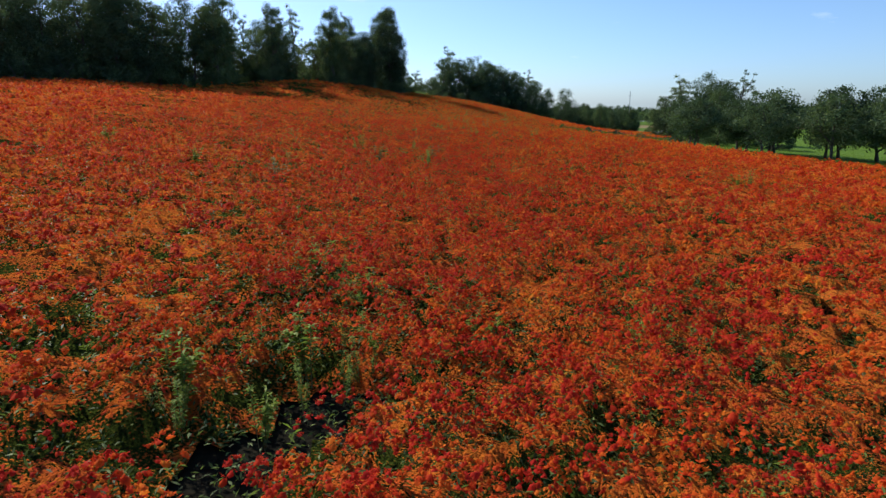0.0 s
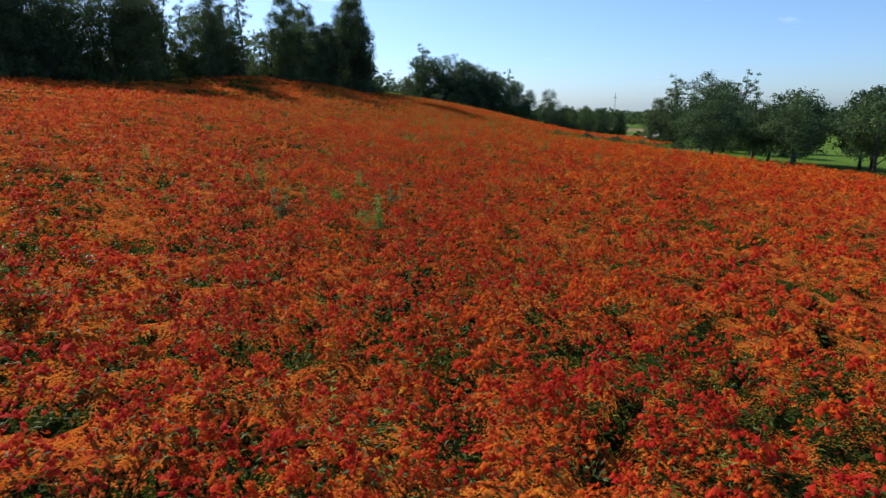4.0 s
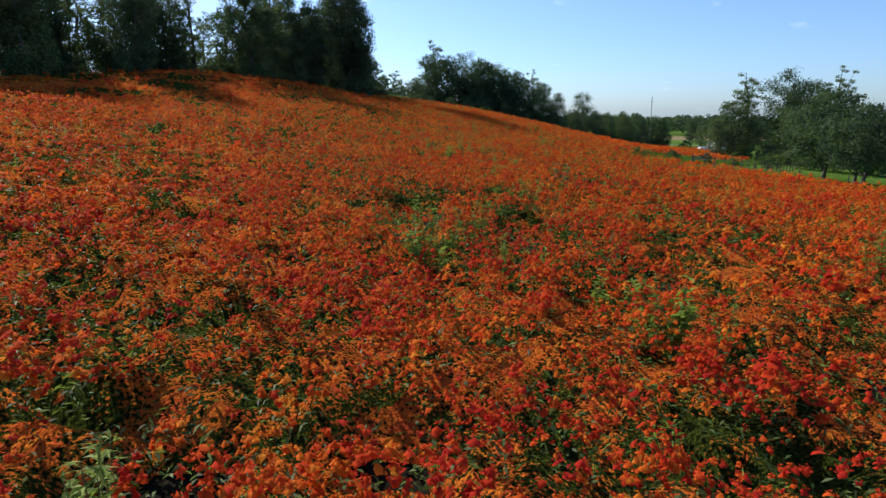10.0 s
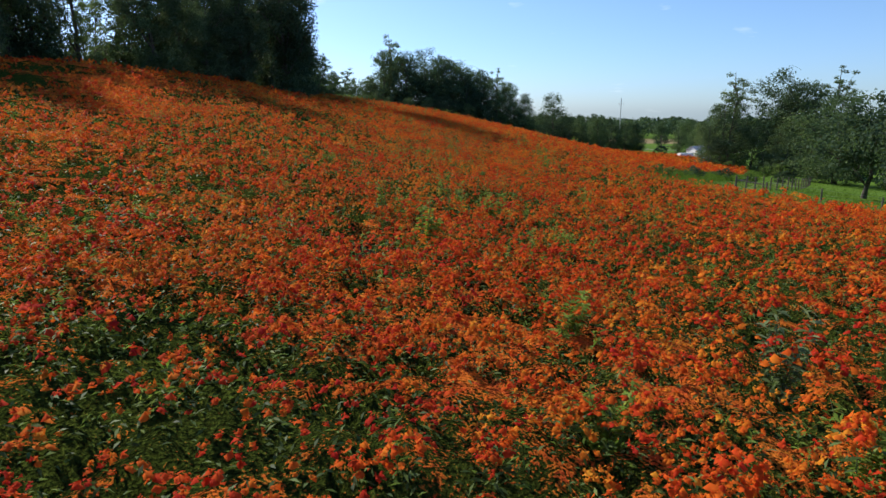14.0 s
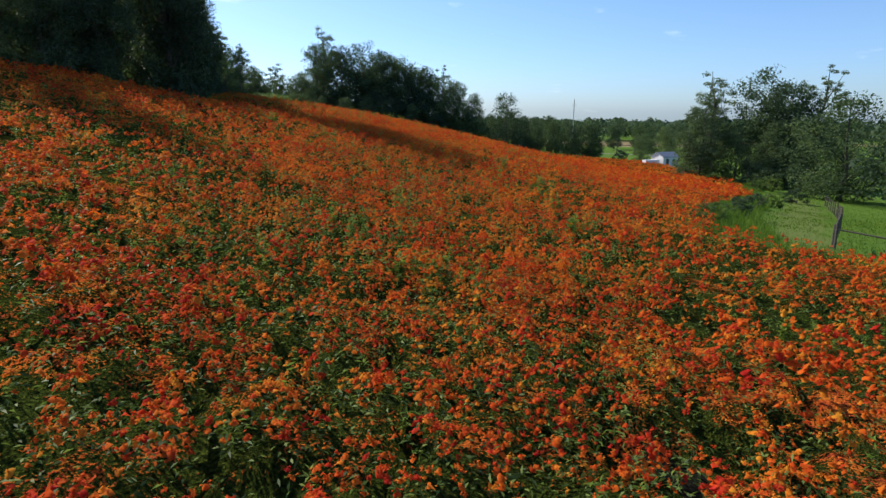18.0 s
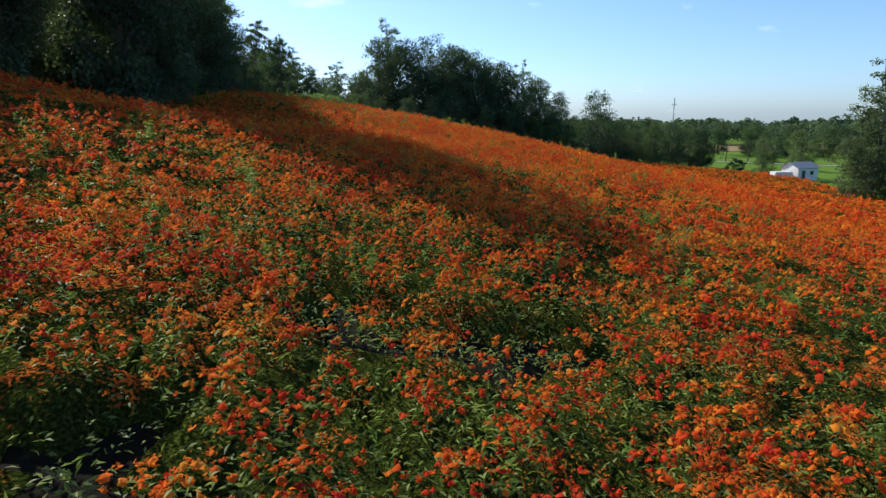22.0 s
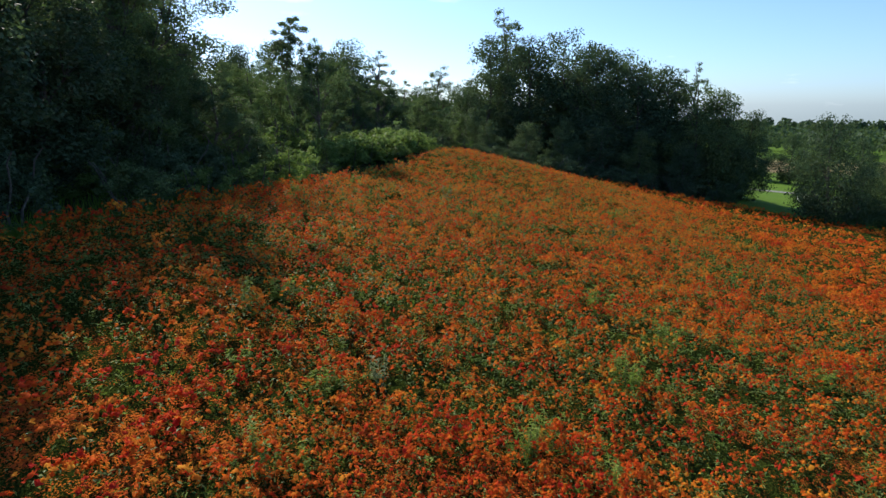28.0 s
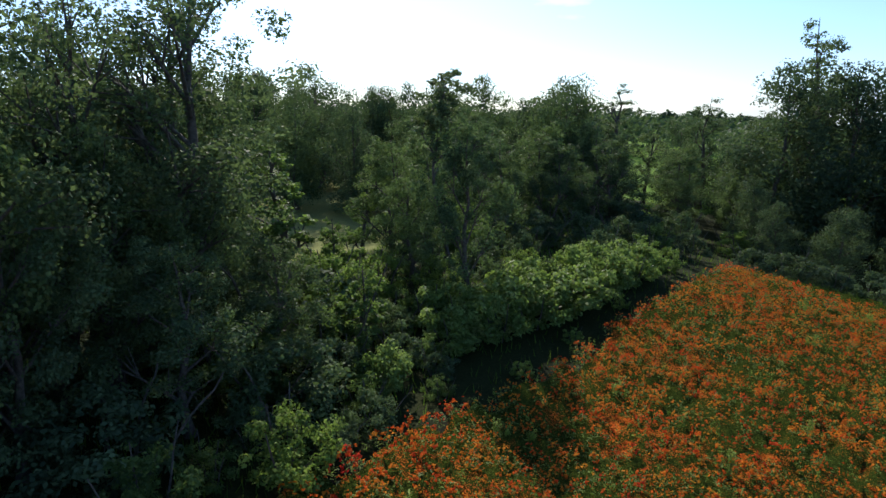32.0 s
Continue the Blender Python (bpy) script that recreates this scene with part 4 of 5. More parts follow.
def bare(x, y, grow=1.0):
    c = np.zeros(np.shape(x), bool)
    for gx_, gy_, a, b, turn in GAPS:
        dx, dy = x - gx_, y - gy_
        u, v = dx * math.cos(turn) + dy * math.sin(turn), -dx * math.sin(turn) + dy * math.cos(turn)
        c |= (u / (a * 1.25)) ** 2 + (v / (b * 2.0)) ** 2 < grow * (1 + 0.5 * np.sin(5 * u + 3 * v))
    return c


def hollow(x, y):
    """Dark sunken places between the clumps of plants."""
    few = -np.clip((np.asarray(y, float) - 80) / 30, 0, 1) * 0.03 - np.clip((np.asarray(y, float) - 140) / 20, 0, 1) * 0.2
    few = few - np.clip((np.abs(x) - 14) / 12, 0, 1) * 0.3
    return (patchy(x, y, 0.9, 27) < 0.22 + few) | (patchy(x, y, 2.1, 28) < 0.13 + few)


def bloom_at(x, y):
    """How richly the plants flower, between 0 and 1, in drifts; less so up on the crest."""
    crest = np.clip((y - 100) / 80, 0, 1)
    return np.clip(0.75 - 0.08 * np.clip((np.asarray(y, float) - 45) / 40, 0, 1) + 0.03 * crest - 0.08 * np.clip((np.asarray(y, float) - 75) / 30, 0, 1) - 0.18 * np.clip((np.asarray(y, float) - 182) / 24, 0, 1) - 0.13 * np.exp(-((np.asarray(y, float) - 114) / 26) ** 2) + 0.18 * np.clip((70 - np.asarray(y, float)) / 40, 0, 1) + 0.4 * (patchy(x, y, 4.5, 25) - 0.5) + (0.4 + 0.5 * np.clip((np.abs(x) - 8) / 15, 0, 1)) * (patchy(x * 0.6, y, 13, 29) - 0.5) + (0.7 - 0.4 * crest) * (patchy(x, y, 1.0, 26) - 0.5), 0.05, 1)


def tall_at(x, y):
    return 0.74 + 0.26 * patchy(x, y, 2.4, 23) + 0.46 * (patchy(x, y, 0.9, 27) - 0.5)


def sample(n, x0, x1, y0, y1, rng):
    return rng.uniform(x0, x1, n), rng.uniform(y0, y1, n)


def umbels(c, up, radius, size, count, r):
    """A low ragged dome at each centre with count florets standing out of it; returns verts, faces and verts per head."""
    n, rim = len(c), 6
    ang = r.uniform(0, 6.28, (n, 1)) + np.arange(rim) * 6.28 / rim + r.normal(0, 0.2, (n, rim))
    far_ = r.uniform(0.6, 1.15, (n, rim))
    ring = np.stack([np.cos(ang) * far_, np.sin(ang) * far_, r.normal(-0.35, 0.2, (n, rim))], -1) * 0.78 * radius[:, None, None]
    ring[:, :, 2] -= (ring[:, :, :2] * up[:, None, :2]).sum(-1)
    top = np.stack([r.normal(0, 0.15, n), r.normal(0, 0.15, n), r.uniform(0.2, 0.6, n)], -1) * radius[:, None]
    dome = np.concatenate([(c + top)[:, None], c[:, None] + ring], 1)
    fan = np.array([(0, 1 + k, 1 + (k + 1) % rim) for k in range(rim)])
    ang, d = r.uniform(0, 6.28, (n, count)), np.sqrt(r.random((n, count)))
    flat = np.stack([np.cos(ang) * d, np.sin(ang) * d, 0.4 * (1 - d ** 2) + r.normal(0.05, 0.15, (n, count))], -1) * radius[:, None, None]
    flat[:, :, 2] -= (flat[:, :, :2] * up[:, None, :2]).sum(-1)
    p = (c[:, None] + flat)[:, :, None]
    spin = r.uniform(0, 6.28, (n, count))[:, :, None] + np.arange(3) * 2.094 + r.normal(0, 0.3, (n, count, 3))
    reach = size * r.uniform(0.65, 1.35, (n, count, 3))
    floret = p + np.stack([np.cos(spin) * reach, np.sin(spin) * reach, r.normal(0, 0.6, (n, count, 3)) * reach], -1)
    each = 1 + rim + 3 * count
    face = np.concatenate([fan, 1 + rim + np.arange(3 * count).reshape(-1, 3)])
    v = np.concatenate([dome, floret.reshape(n, 3 * count, 3)], 1).reshape(-1, 3)
    return v, (np.arange(n)[:, None, None] * each + face).reshape(-1, 3).astype(np.int32), each


def flower_zone(name, px, py, heads, head_r, florets, floret, leaves, leaf_s, seed):
    """Plants at the given places, each with a few flat flower heads over narrow leaves."""
    r = np.random.default_rng(seed)
    low = bare(px, py) | hollow(px, py)
    keep = inside(px, py) & (~low | (r.random(len(px)) < 0.8))
    px, py, low = px[keep], py[keep], low[keep]
    n = len(px)
    tall = (tall_at(px, py) + r.normal(0, 0.07, n)) * np.where(low, 0.5, 1.0)
    wide = r.uniform(0.16, 0.3, n) * (0.7 + 0.3 * head_r / 0.06)
    hue = np.clip(-0.07 + 0.54 * patchy(px, py, 5, 24) + 0.22 * np.clip((py - 30) / 45, 0, 1) + 0.09 * np.clip((py - 75) / 30, 0, 1) + 0.1 * np.clip((py - 160) / 40, 0, 1) + r.normal(0, 0.2, n), 0, 1)
    share = bloom_at(px, py)
    gz = ground_z(px, py)
    # heads
    i = np.repeat(np.arange(n), heads)
    dale = np.clip(2.3 * (patchy(px, py, 0.9, 27) - 0.5) + 0.95, 0.25 + 0.45 * np.clip((py - 130) / 20, 0, 1), 1)
    i = i[(r.random(len(i)) < (0.12 + 0.88 * share[i]) * dale[i]) & ~low[i]]
    m = len(i)
    a, d = r.uniform(0, 6.28, m), np.sqrt(r.random(m))
    c = np.stack([px[i] + np.cos(a) * d * wide[i], py[i] + np.sin(a) * d * wide[i], gz[i] + tall[i] * (1.06 - 0.22 * d ** 2) + r.normal(0, 0.03, m)], 1)
    hs = head_r * np.minimum(np.exp(r.normal(0, 0.28, m)), 1.4)
    up = unit(np.stack([np.cos(a) * d * 0.5, np.sin(a) * d * 0.5, np.ones(m)], 1) + r.normal(0, 0.2, (m, 3)))
    v, f, each = umbels(c, up, hs, floret, florets, r)
    tint = np.repeat(hue[i] + r.normal(0, 0.14, m), each) + r.normal(0, 0.07, m * each)
    stuff("flower_heads", mesh_of("flower_heads", v, f, np.clip(tint, 0, 1)), PETAL, "orange and red flower heads of the " + name, "flowers")
    # leaves
    i = np.repeat(np.arange(n), leaves)
    m = len(i)
    a, d, h = r.uniform(0, 6.28, m), r.random(m) ** 0.6, r.uniform(0.4, 0.95, m)
    out = np.stack([np.cos(a), np.sin(a), r.uniform(-0.2, 0.9, m)], 1)
    c = np.stack([px[i] + np.cos(a) * d * wide[i] * 1.1, py[i] + np.sin(a) * d * wide[i] * 1.1, gz[i] + tall[i] * h], 1)
    v, f = leaf_quads(c, (0, 0, 1) + r.normal(0, 0.45, (m, 3)), 0.12 * leaf_s * r.uniform(0.7, 1.3, m), 0.036 * leaf_s, r, along=out)
    stuff("flower_leaves", mesh_of("flower_leaves", v, f, np.repeat(np.clip(r.normal(0.45, 0.25, m) + 0.4 * np.clip((py[i] - 75) / 40, 0, 1), 0, 1), 4)), LEAF, "narrow green leaves of the " + name, "foliage")


# the line above which the field is seen from nearest
def flight_x(y):
    return np.interp(y, [0, 25, 60, 80, 100, 125, 165], [-1.4, -1.6, -2.9, -2.9, 0.0, 2.5, 3.0])


# the closed mat of stems and leaves from which the heads rise
bx = np.r_[np.arange(-110, -28, 1.0), np.arange(-28, -9, 0.8), np.arange(-9, 9, 0.36), np.arange(9, 28, 0.8), np.arange(28, 86, 1.0)]
by = np.r_[np.arange(-14, 200, 0.45), np.arange(200, 252, 0.9)]
BX, BY = np.meshgrid(bx, by)
rng = np.random.default_rng(9)
BX, BY = BX + rng.normal(0, 0.06, BX.shape), BY + rng.normal(0, 0.06, BY.shape)
ok = inside(BX, BY)
near_line = np.clip((np.hypot(np.maximum(np.abs(BX - flight_x(BY)) - 8, 0), np.maximum(BY - 160, 0) * 0.45)) / 24, 0, 1)
lift = np.where(bare(BX, BY, 1.25), 0.01, np.where(hollow(BX, BY), 0.4, 1.0) * ((0.45 + 0.3 * near_line) * tall_at(BX, BY)) + rng.normal(0, 0.06, BX.shape))
BZ = ground_z(BX, BY) + np.maximum(lift, 0.01)
idx = np.arange(BX.size).reshape(BX.shape)
quad = np.stack([idx[:-1, :-1], idx[:-1, 1:], idx[1:, 1:], idx[1:, :-1]], -1).reshape(-1, 4)
quad = quad[ok.ravel()[quad].all(1) & ~bare(BX, BY, 0.9).ravel()[quad].all(1)]
used, quad = np.unique(quad, return_inverse=True)
me = mesh_of("plant_mat", np.stack([BX, BY, BZ], -1).reshape(-1, 3)[used], quad.reshape(-1, 4), smooth=True)
rich = (bloom_at(BX, BY) * np.where(hollow(BX, BY) & (near_line < 0.6), 0.3, 1.0) * (0.38 + 0.21 * near_line) * (1 - 0.35 * np.clip((BY - 155) / 20, 0, 1) - 0.1 * np.clip((BY - 182) / 24, 0, 1))).ravel()[used]
me.attributes.new("bloom", "FLOAT", "POINT").data.foreach_set("value", rich.astype(np.float32))
stuff("plant_mat", me, MAT, "dense mat of green stems and orange blossom", "flowers")

rng = np.random.default_rng(11)


def zone_of(x, y, r):
    """0 along the flight line, 1 on the open slope, 2 far off, 3 on the crest; the borders are ragged."""
    wob = 2.5 * (patchy(x, y, 7, 51) - 0.5) + r.normal(0, 1.2, len(x))
    side_ = np.abs(x - flight_x(y)) + wob
    far_ = side_ + np.maximum(y - 226, 0) + r.normal(0, 4, len(x)) * (side_ > 14)
    return np.where((side_ < 5.4) & (y < 170 + wob), 0, np.where(far_ > 27, 2, np.where((y > 170 + wob) & (side_ < 15), 3, 1)))


def sown(n, box, zone, rng):
    x, y = sample(n, *box, rng)
    k = zone_of(x, y, rng) == zone
    return x[k], y[k]


px, py = sown(54000, (-10.5, 10.5, -8, 176), 0, rng)
flower_zone("flowers nearest the flight line", px, py, 10, 0.048, 5, 0.019, 8, 0.9, 31)
px, py = sown(88000, (-36, 36, -10, 236), 1, rng)
flower_zone("flowers on the open slope", px, py, 7, 0.074, 3, 0.042, 6, 1.15, 32)
px, py = sown(20000, (-18, 18, 164, 240), 3, rng)
flower_zone("flowers on the crest", px, py, 10, 0.05, 3, 0.030, 18, 1.1, 34)
px, py = sown(80000, (-110, 85, -14, 252), 2, rng)
flower_zone("flowers on the far slope", px, py, 4, 0.145, 3, 0.09, 3, 1.6, 33)


# ---- weeds between the flowers ----
def part(name, me, mat, parent, label=""):
    me.materials.append(mat)
    ob = new(name, me)
    ob.parent = parent
    return tagged(ob, label) if label else ob


def make_weed(label, height, stems, per_stem, leaf, narrow, mat, seed, spread_r):
    r = np.random.default_rng(seed)
    base = tagged(new("weed"), label, "weed", "weeds among the flowers")
    cs, outs, tints = [], [], []
    for s in range(stems):
        a = r.uniform(0, 6.28)
        foot, top = np.array([math.cos(a), math.sin(a)]) * r.uniform(0, 0.3) * spread_r, np.array([math.cos(a), math.sin(a)]) * spread_r * r.uniform(0.3, 1)
        h = height * r.uniform(0.65, 1.05)
        pts = np.array([[*foot, -0.05], [*(foot * 0.5 + top * 0.5), h * 0.55], [*top, h]])
        v, f = tube(pts, [0.009, 0.006, 0.003], 4)
        part("stem", mesh_of("stem", v, f), WEED_STEM, base)
        g = r.uniform(0.25, 1.0, per_stem)
        p = np.stack([np.interp(g, [0, 0.5, 1], pts[:, k]) for k in range(3)], 1)
        ang = r.uniform(0, 6.28, per_stem)
        out = np.stack([np.cos(ang), np.sin(ang), r.uniform(0.0, 0.9, per_stem)], 1)
        cs.append(p + unit(out) * leaf * 0.45)
        outs.append(out)
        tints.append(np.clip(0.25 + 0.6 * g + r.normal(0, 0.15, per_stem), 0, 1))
    c, o, t = np.concatenate(cs), np.concatenate(outs), np.concatenate(tints)
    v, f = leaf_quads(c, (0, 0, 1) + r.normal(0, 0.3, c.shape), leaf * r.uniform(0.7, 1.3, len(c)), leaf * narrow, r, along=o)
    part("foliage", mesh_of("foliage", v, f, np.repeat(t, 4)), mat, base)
    return base


WEED_STEM, _nt, _b = material("weed_stem", 0.7)
_nt.links.new(ramp(_nt, noise_out(_nt, 9), [(0.3, (0.07, 0.10, 0.03)), (0.7, (0.14, 0.17, 0.06))]), _b.inputs["Base Color"])
GREY_WEED = leafy("grey_weed_leaves", [(0.0, (0.07, 0.11, 0.04)), (0.6, (0.13, 0.18, 0.07)), (1.0, (0.24, 0.29, 0.13))], 0.55, 0.3)
weeds = [make_weed("bright green goldenrod clump among the flowers", 1.25, 6, 56, 0.12, 0.22, WEED, 61, 0.33),
         make_weed("yellow-green leafy weed among the flowers", 1.1, 5, 46, 0.14, 0.3, WEED, 62, 0.3),
         make_weed("grey-green thistle-like weed among the flowers", 1.15, 5, 42, 0.16, 0.26, GREY_WEED, 63, 0.28),
         make_weed("low spreading green weed among the flowers", 0.9, 7, 50, 0.13, 0.28, WEED, 64, 0.5),
         make_weed("fine-leaved yellow-green goldenrod among the flowers", 1.08, 3, 120, 0.085, 0.2, WEED, 65, 0.36)]
# thick green patches where the goldenrod crowds out the flowers
PATCHES = [(3.2, 72.2), (4.5, 73.1), (-2.6, 68.2), (-3.7, 68.2), (1.5, 71.1), (7.4, 126.3), (10.5, 128.5), (-0.6, 124.8), (0.9, 125.6), (-2.3, 125.4), (1.3, 104.7), (0.6, 103.6), (-2.8, 105.6), (1.0, 93.0), (-0.7, 92.0), (8.3, 101.8), (-2.6, 90.0), (0.1, 91.5),
           (0.7, 87.1), (-2.9, 66.3), (0.5, 62.8), (6.3, 66.6), (-2.6, 108.8), (-1.1, 107.4), (8.5, 119.9), (-1.6, 165.8), (5.5, 172.5), (1.3, 163.2), (-3.5, 10.5), (-3.5, 13.1), (-4.2, 8.5), (-4.7, 15.4), (-9.0, 31.9), (-5.3, 43.0), (-3.3, 38.4)]
rnd = random.Random(17)
more = []
while len(more) < 110:
    x, y = (rnd.uniform(-12, 24), rnd.uniform(135, 238)) if len(more) > 40 else (rnd.uniform(-22, 22), rnd.uniform(2, 235))
    if more and rnd.random() < 0.45:
        x, y = more[-1][0] + rnd.uniform(-0.9, 0.9), more[-1][1] + rnd.uniform(-0.9, 0.9)
    if inside(np.array(x), np.array(y)):
        more.append((x, y))
for i, (x, y) in enumerate(WEEDS + more):
    if bare(np.array(x), np.array(y), 0.8):
        continue
    big = 1.15 if i < len(WEEDS) or y > 135 else 0.85
    copy_thing(weeds[(0, 1, 2, 3, 0, 3, 1, 3, 0, 1, 3, 1)[rnd.randrange(12)]], at_ground(x, y, rnd.uniform(0, 6.28), big * rnd.uniform(0.8, 1.25)))
for x, y in PATCHES:
    for k in range(5):
        copy_thing(weeds[4 if k else 1], at_ground(x + rnd.gauss(0, 0.5), y + rnd.gauss(0, 0.5), rnd.uniform(0, 6.28), rnd.uniform(0.75, 1.1)))
for w in weeds:
    for o in (*w.children_recursive, w):
        bpy.data.objects.remove(o)


# countless small weeds that stand a hand above the flowers
r = np.random.default_rng(71)
wx, wy = r.uniform(-20, 20, 40000), r.uniform(2, 238, 40000)
thick = patchy(wx, wy, 6, 72) + 0.25 * patchy(wx, wy, 1.2, 73)
pick = inside(wx, wy) & ~bare(wx, wy) & (thick > np.where(wy > 150, 0.58, np.where(wy > 75, 0.70, 0.86))) & (r.random(len(wx)) < 0.5)
wx, wy = wx[pick], wy[pick]
i = np.repeat(np.arange(len(wx)), 16)
m = len(i)
reach = (0.95 + r.uniform(-0.1, 0.32, len(wx)))[i]
up_ = r.random(m) ** 0.7
a = r.uniform(0, 6.28, m)
out = np.stack([np.cos(a), np.sin(a), r.uniform(0.1, 1.1, m)], 1)
lean_ = r.normal(0, 0.08, (len(wx), 2))[i]
centre = np.stack([wx[i] + lean_[:, 0] * up_ + np.cos(a) * 0.05, wy[i] + lean_[:, 1] * up_ + np.sin(a) * 0.05, ground_z(wx, wy)[i] + tall_at(wx, wy)[i] * (0.55 + 0.55 * up_) * reach], 1)
v, f = leaf_quads(centre, (0, 0, 1) + r.normal(0, 0.5, (m, 3)), 0.11 * r.uniform(0.7, 1.4, m), 0.026, r, along=out)
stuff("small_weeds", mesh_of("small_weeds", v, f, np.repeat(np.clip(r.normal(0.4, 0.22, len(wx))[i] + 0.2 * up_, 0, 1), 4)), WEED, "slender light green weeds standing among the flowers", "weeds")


# ---- tall grass along the edges, brush floor, lawn ----
def blades(name, x, y, tall, width, mat, label, seed, bright=0.5):
    r = np.random.default_rng(seed)
    n = len(x)
    h = tall * r.uniform(0.5, 1.25, n)
    a = r.uniform(0, 6.28, n)
    z = ground_z(x, y)
    foot = np.stack([x, y, z - 0.02], 1)
    side = np.stack([np.cos(a), np.sin(a), 0 * a], 1) * width / 2
    tip = foot + np.stack([r.normal(0, 0.28, n) * h, r.normal(0, 0.28, n) * h, h], 1)
    v = np.stack([foot - side, foot + side, tip], 1).reshape(-1, 3)
    t = np.clip(r.normal(bright, 0.25, n), 0, 1)
    stuff(name, mesh_of(name, v, np.arange(3 * n).reshape(-1, 3), np.repeat(t, 3)), mat, label, "grass")


rng = np.random.default_rng(41)
ex, ey = [], []
for (x0, y0), (x1, y1) in zip(FIELD[:-3], FIELD[1:-2]):
    k = int(math.hypot(x1 - x0, y1 - y0) * (0 if x0 < -4 and y0 > 185 else 50 if x0 < -4 and y0 > 160 else 150))
    f = rng.random(k)
    ex.append(x0 + (x1 - x0) * f + rng.normal(0, 0.9, k))
    ey.append(y0 + (y1 - y0) * f + rng.normal(0, 0.9, k))
blades("tall_grass", np.concatenate(ex), np.concatenate(ey), 0.75, 0.05, GRASS, "uncut green grass along the field's edge", 42)
x, y = sample(60000, 11, 48, 110, 160, rng)
rough_strip = inside(x, y, [(13.8, 115.5), (20.6, 112.4), (21.6, 115.5), (20.1, 118), (26.5, 129), (45.5, 152.5), (44.5, 154.5), (23.5, 131), (17.6, 124)])
blades("rough_grass", x[rough_strip], y[rough_strip], 0.6, 0.06, GRASS, "rough green grass beside the mown way", 43)
x, y = sample(160000, 18, 100, 95, 215, rng)
lawn = ~inside(x, y) & (rng.random(len(x)) < np.clip(1.4 - np.hypot(x - 24, y - 118) / 60, 0.15, 1))
blades("lawn_grass", x[lawn], y[lawn], 0.14, 0.07, GRASS, "short bright green meadow grass", 44)
x, y = sample(34000, -50, -8, 165, 262, rng)
brush = ~inside(x, y) & ~inside(x, y, GLADE) & ((x < -15) | (rng.random(len(x)) < 0.25))
blades("brush_grass", x[brush], y[brush], 0.55, 0.06, GRASS, "rank grass and weeds between the shrubs", 45, 0.1)


# ---- fences ----
def post_at(parent, x, y, h, rad, z0=None, name="post"):
    z = float(ground_z(x, y)) if z0 is None else z0
    lean = np.array([rnd.uniform(-0.04, 0.04), rnd.uniform(-0.04, 0.04)])
    v, f = tube([[x, y, z - 0.1], [x + lean[0] * 0.5, y + lean[1] * 0.5, z + h * 0.5], [x + lean[0], y + lean[1], z + h]], [rad * 1.05, rad, rad * 0.92], 8)
    top = len(v)
    v = np.concatenate([v, [[x + lean[0], y + lean[1], z + h + rad * 0.25]]])
    cap = [(top - 8 + k, top - 8 + (k + 1) % 8, top, top) for k in range(8)]
    bm = bmesh.new()
    vs = [bm.verts.new(p) for p in v]
    for q in (*f.tolist(), *cap):
        bm.faces.new([vs[k] for k in dict.fromkeys(q)])
    me = bpy.data.meshes.new(name)
    bm.to_mesh(me)
    bm.free()
    return part(name, me, POST_WOOD, parent)


def bar(parent, name, a, b, rad, mat, sides=6):
    a, b = np.array(a, float), np.array(b, float)
    v, f = tube([a, (a + b) / 2 - (0, 0, 0.015 * np.linalg.norm(b - a) * (rad < 0.01)), b], [rad] * 3, sides)
    return part(name, mesh_of(name, v, f, smooth=True), mat, parent)


fence = tagged(new("fence"), "weathered wooden post and wire fence on the meadow", "fence")


def run(parent, pts, h, rad, wires):
    for x, y in pts:
        post_at(parent, x, y, h * rnd.uniform(0.94, 1.05), rad)
    for (x0, y0), (x1, y1) in zip(pts, pts[1:]):
        for q in wires:
            bar(parent, "wire", (x0, y0, float(ground_z(x0, y0)) + h * q), (x1, y1, float(ground_z(x1, y1)) + h * q), 0.006, WIRE, 4)


line = [(23.8 + (56 - 23.8) * k / 17 + 1.2 * math.sin(k / 17 * 3.14), 119.3 + (157 - 119.3) * k / 17) for k in range(18)]
run(fence, line, 1.3, 0.065, (0.35, 0.65, 0.93))
side = [(23.8, 119.3), (25.2, 117.4), (28.6, 115.9), (32.4, 114.6), (36.4, 113.2), (40.6, 111.8)]
run(fence, side[1:], 1.3, 0.065, (0.35, 0.65, 0.93))
g0, g1 = (float(ground_z(*p)) for p in side[:2])
bar(fence, "rail", (*side[0], g0 + 1.0), (*side[1], g1 + 1.0), 0.045, POST_WOOD)
bar(fence, "rail", (*line[0], g0 + 1.0), (*line[1], float(ground_z(*line[1])) + 1.0), 0.045, POST_WOOD)
post_at(fence, 23.5, 118.8, 1.4, 0.07)

frame_posts = tagged(new("wooden_trellis"), "dark timber trellis with crossbars in the far meadow", "trellis")
za = float(ground_z(92, 289))
for x in (90.3, 96.6):
    post_at(frame_posts, x, 289, 5.2, 0.13, za)
for h in (1.2, 3.0, 4.6):
    bar(frame_posts, "crossbar", (88.5, 289, za + h), (98, 289, za + h), 0.08, POST_WOOD)

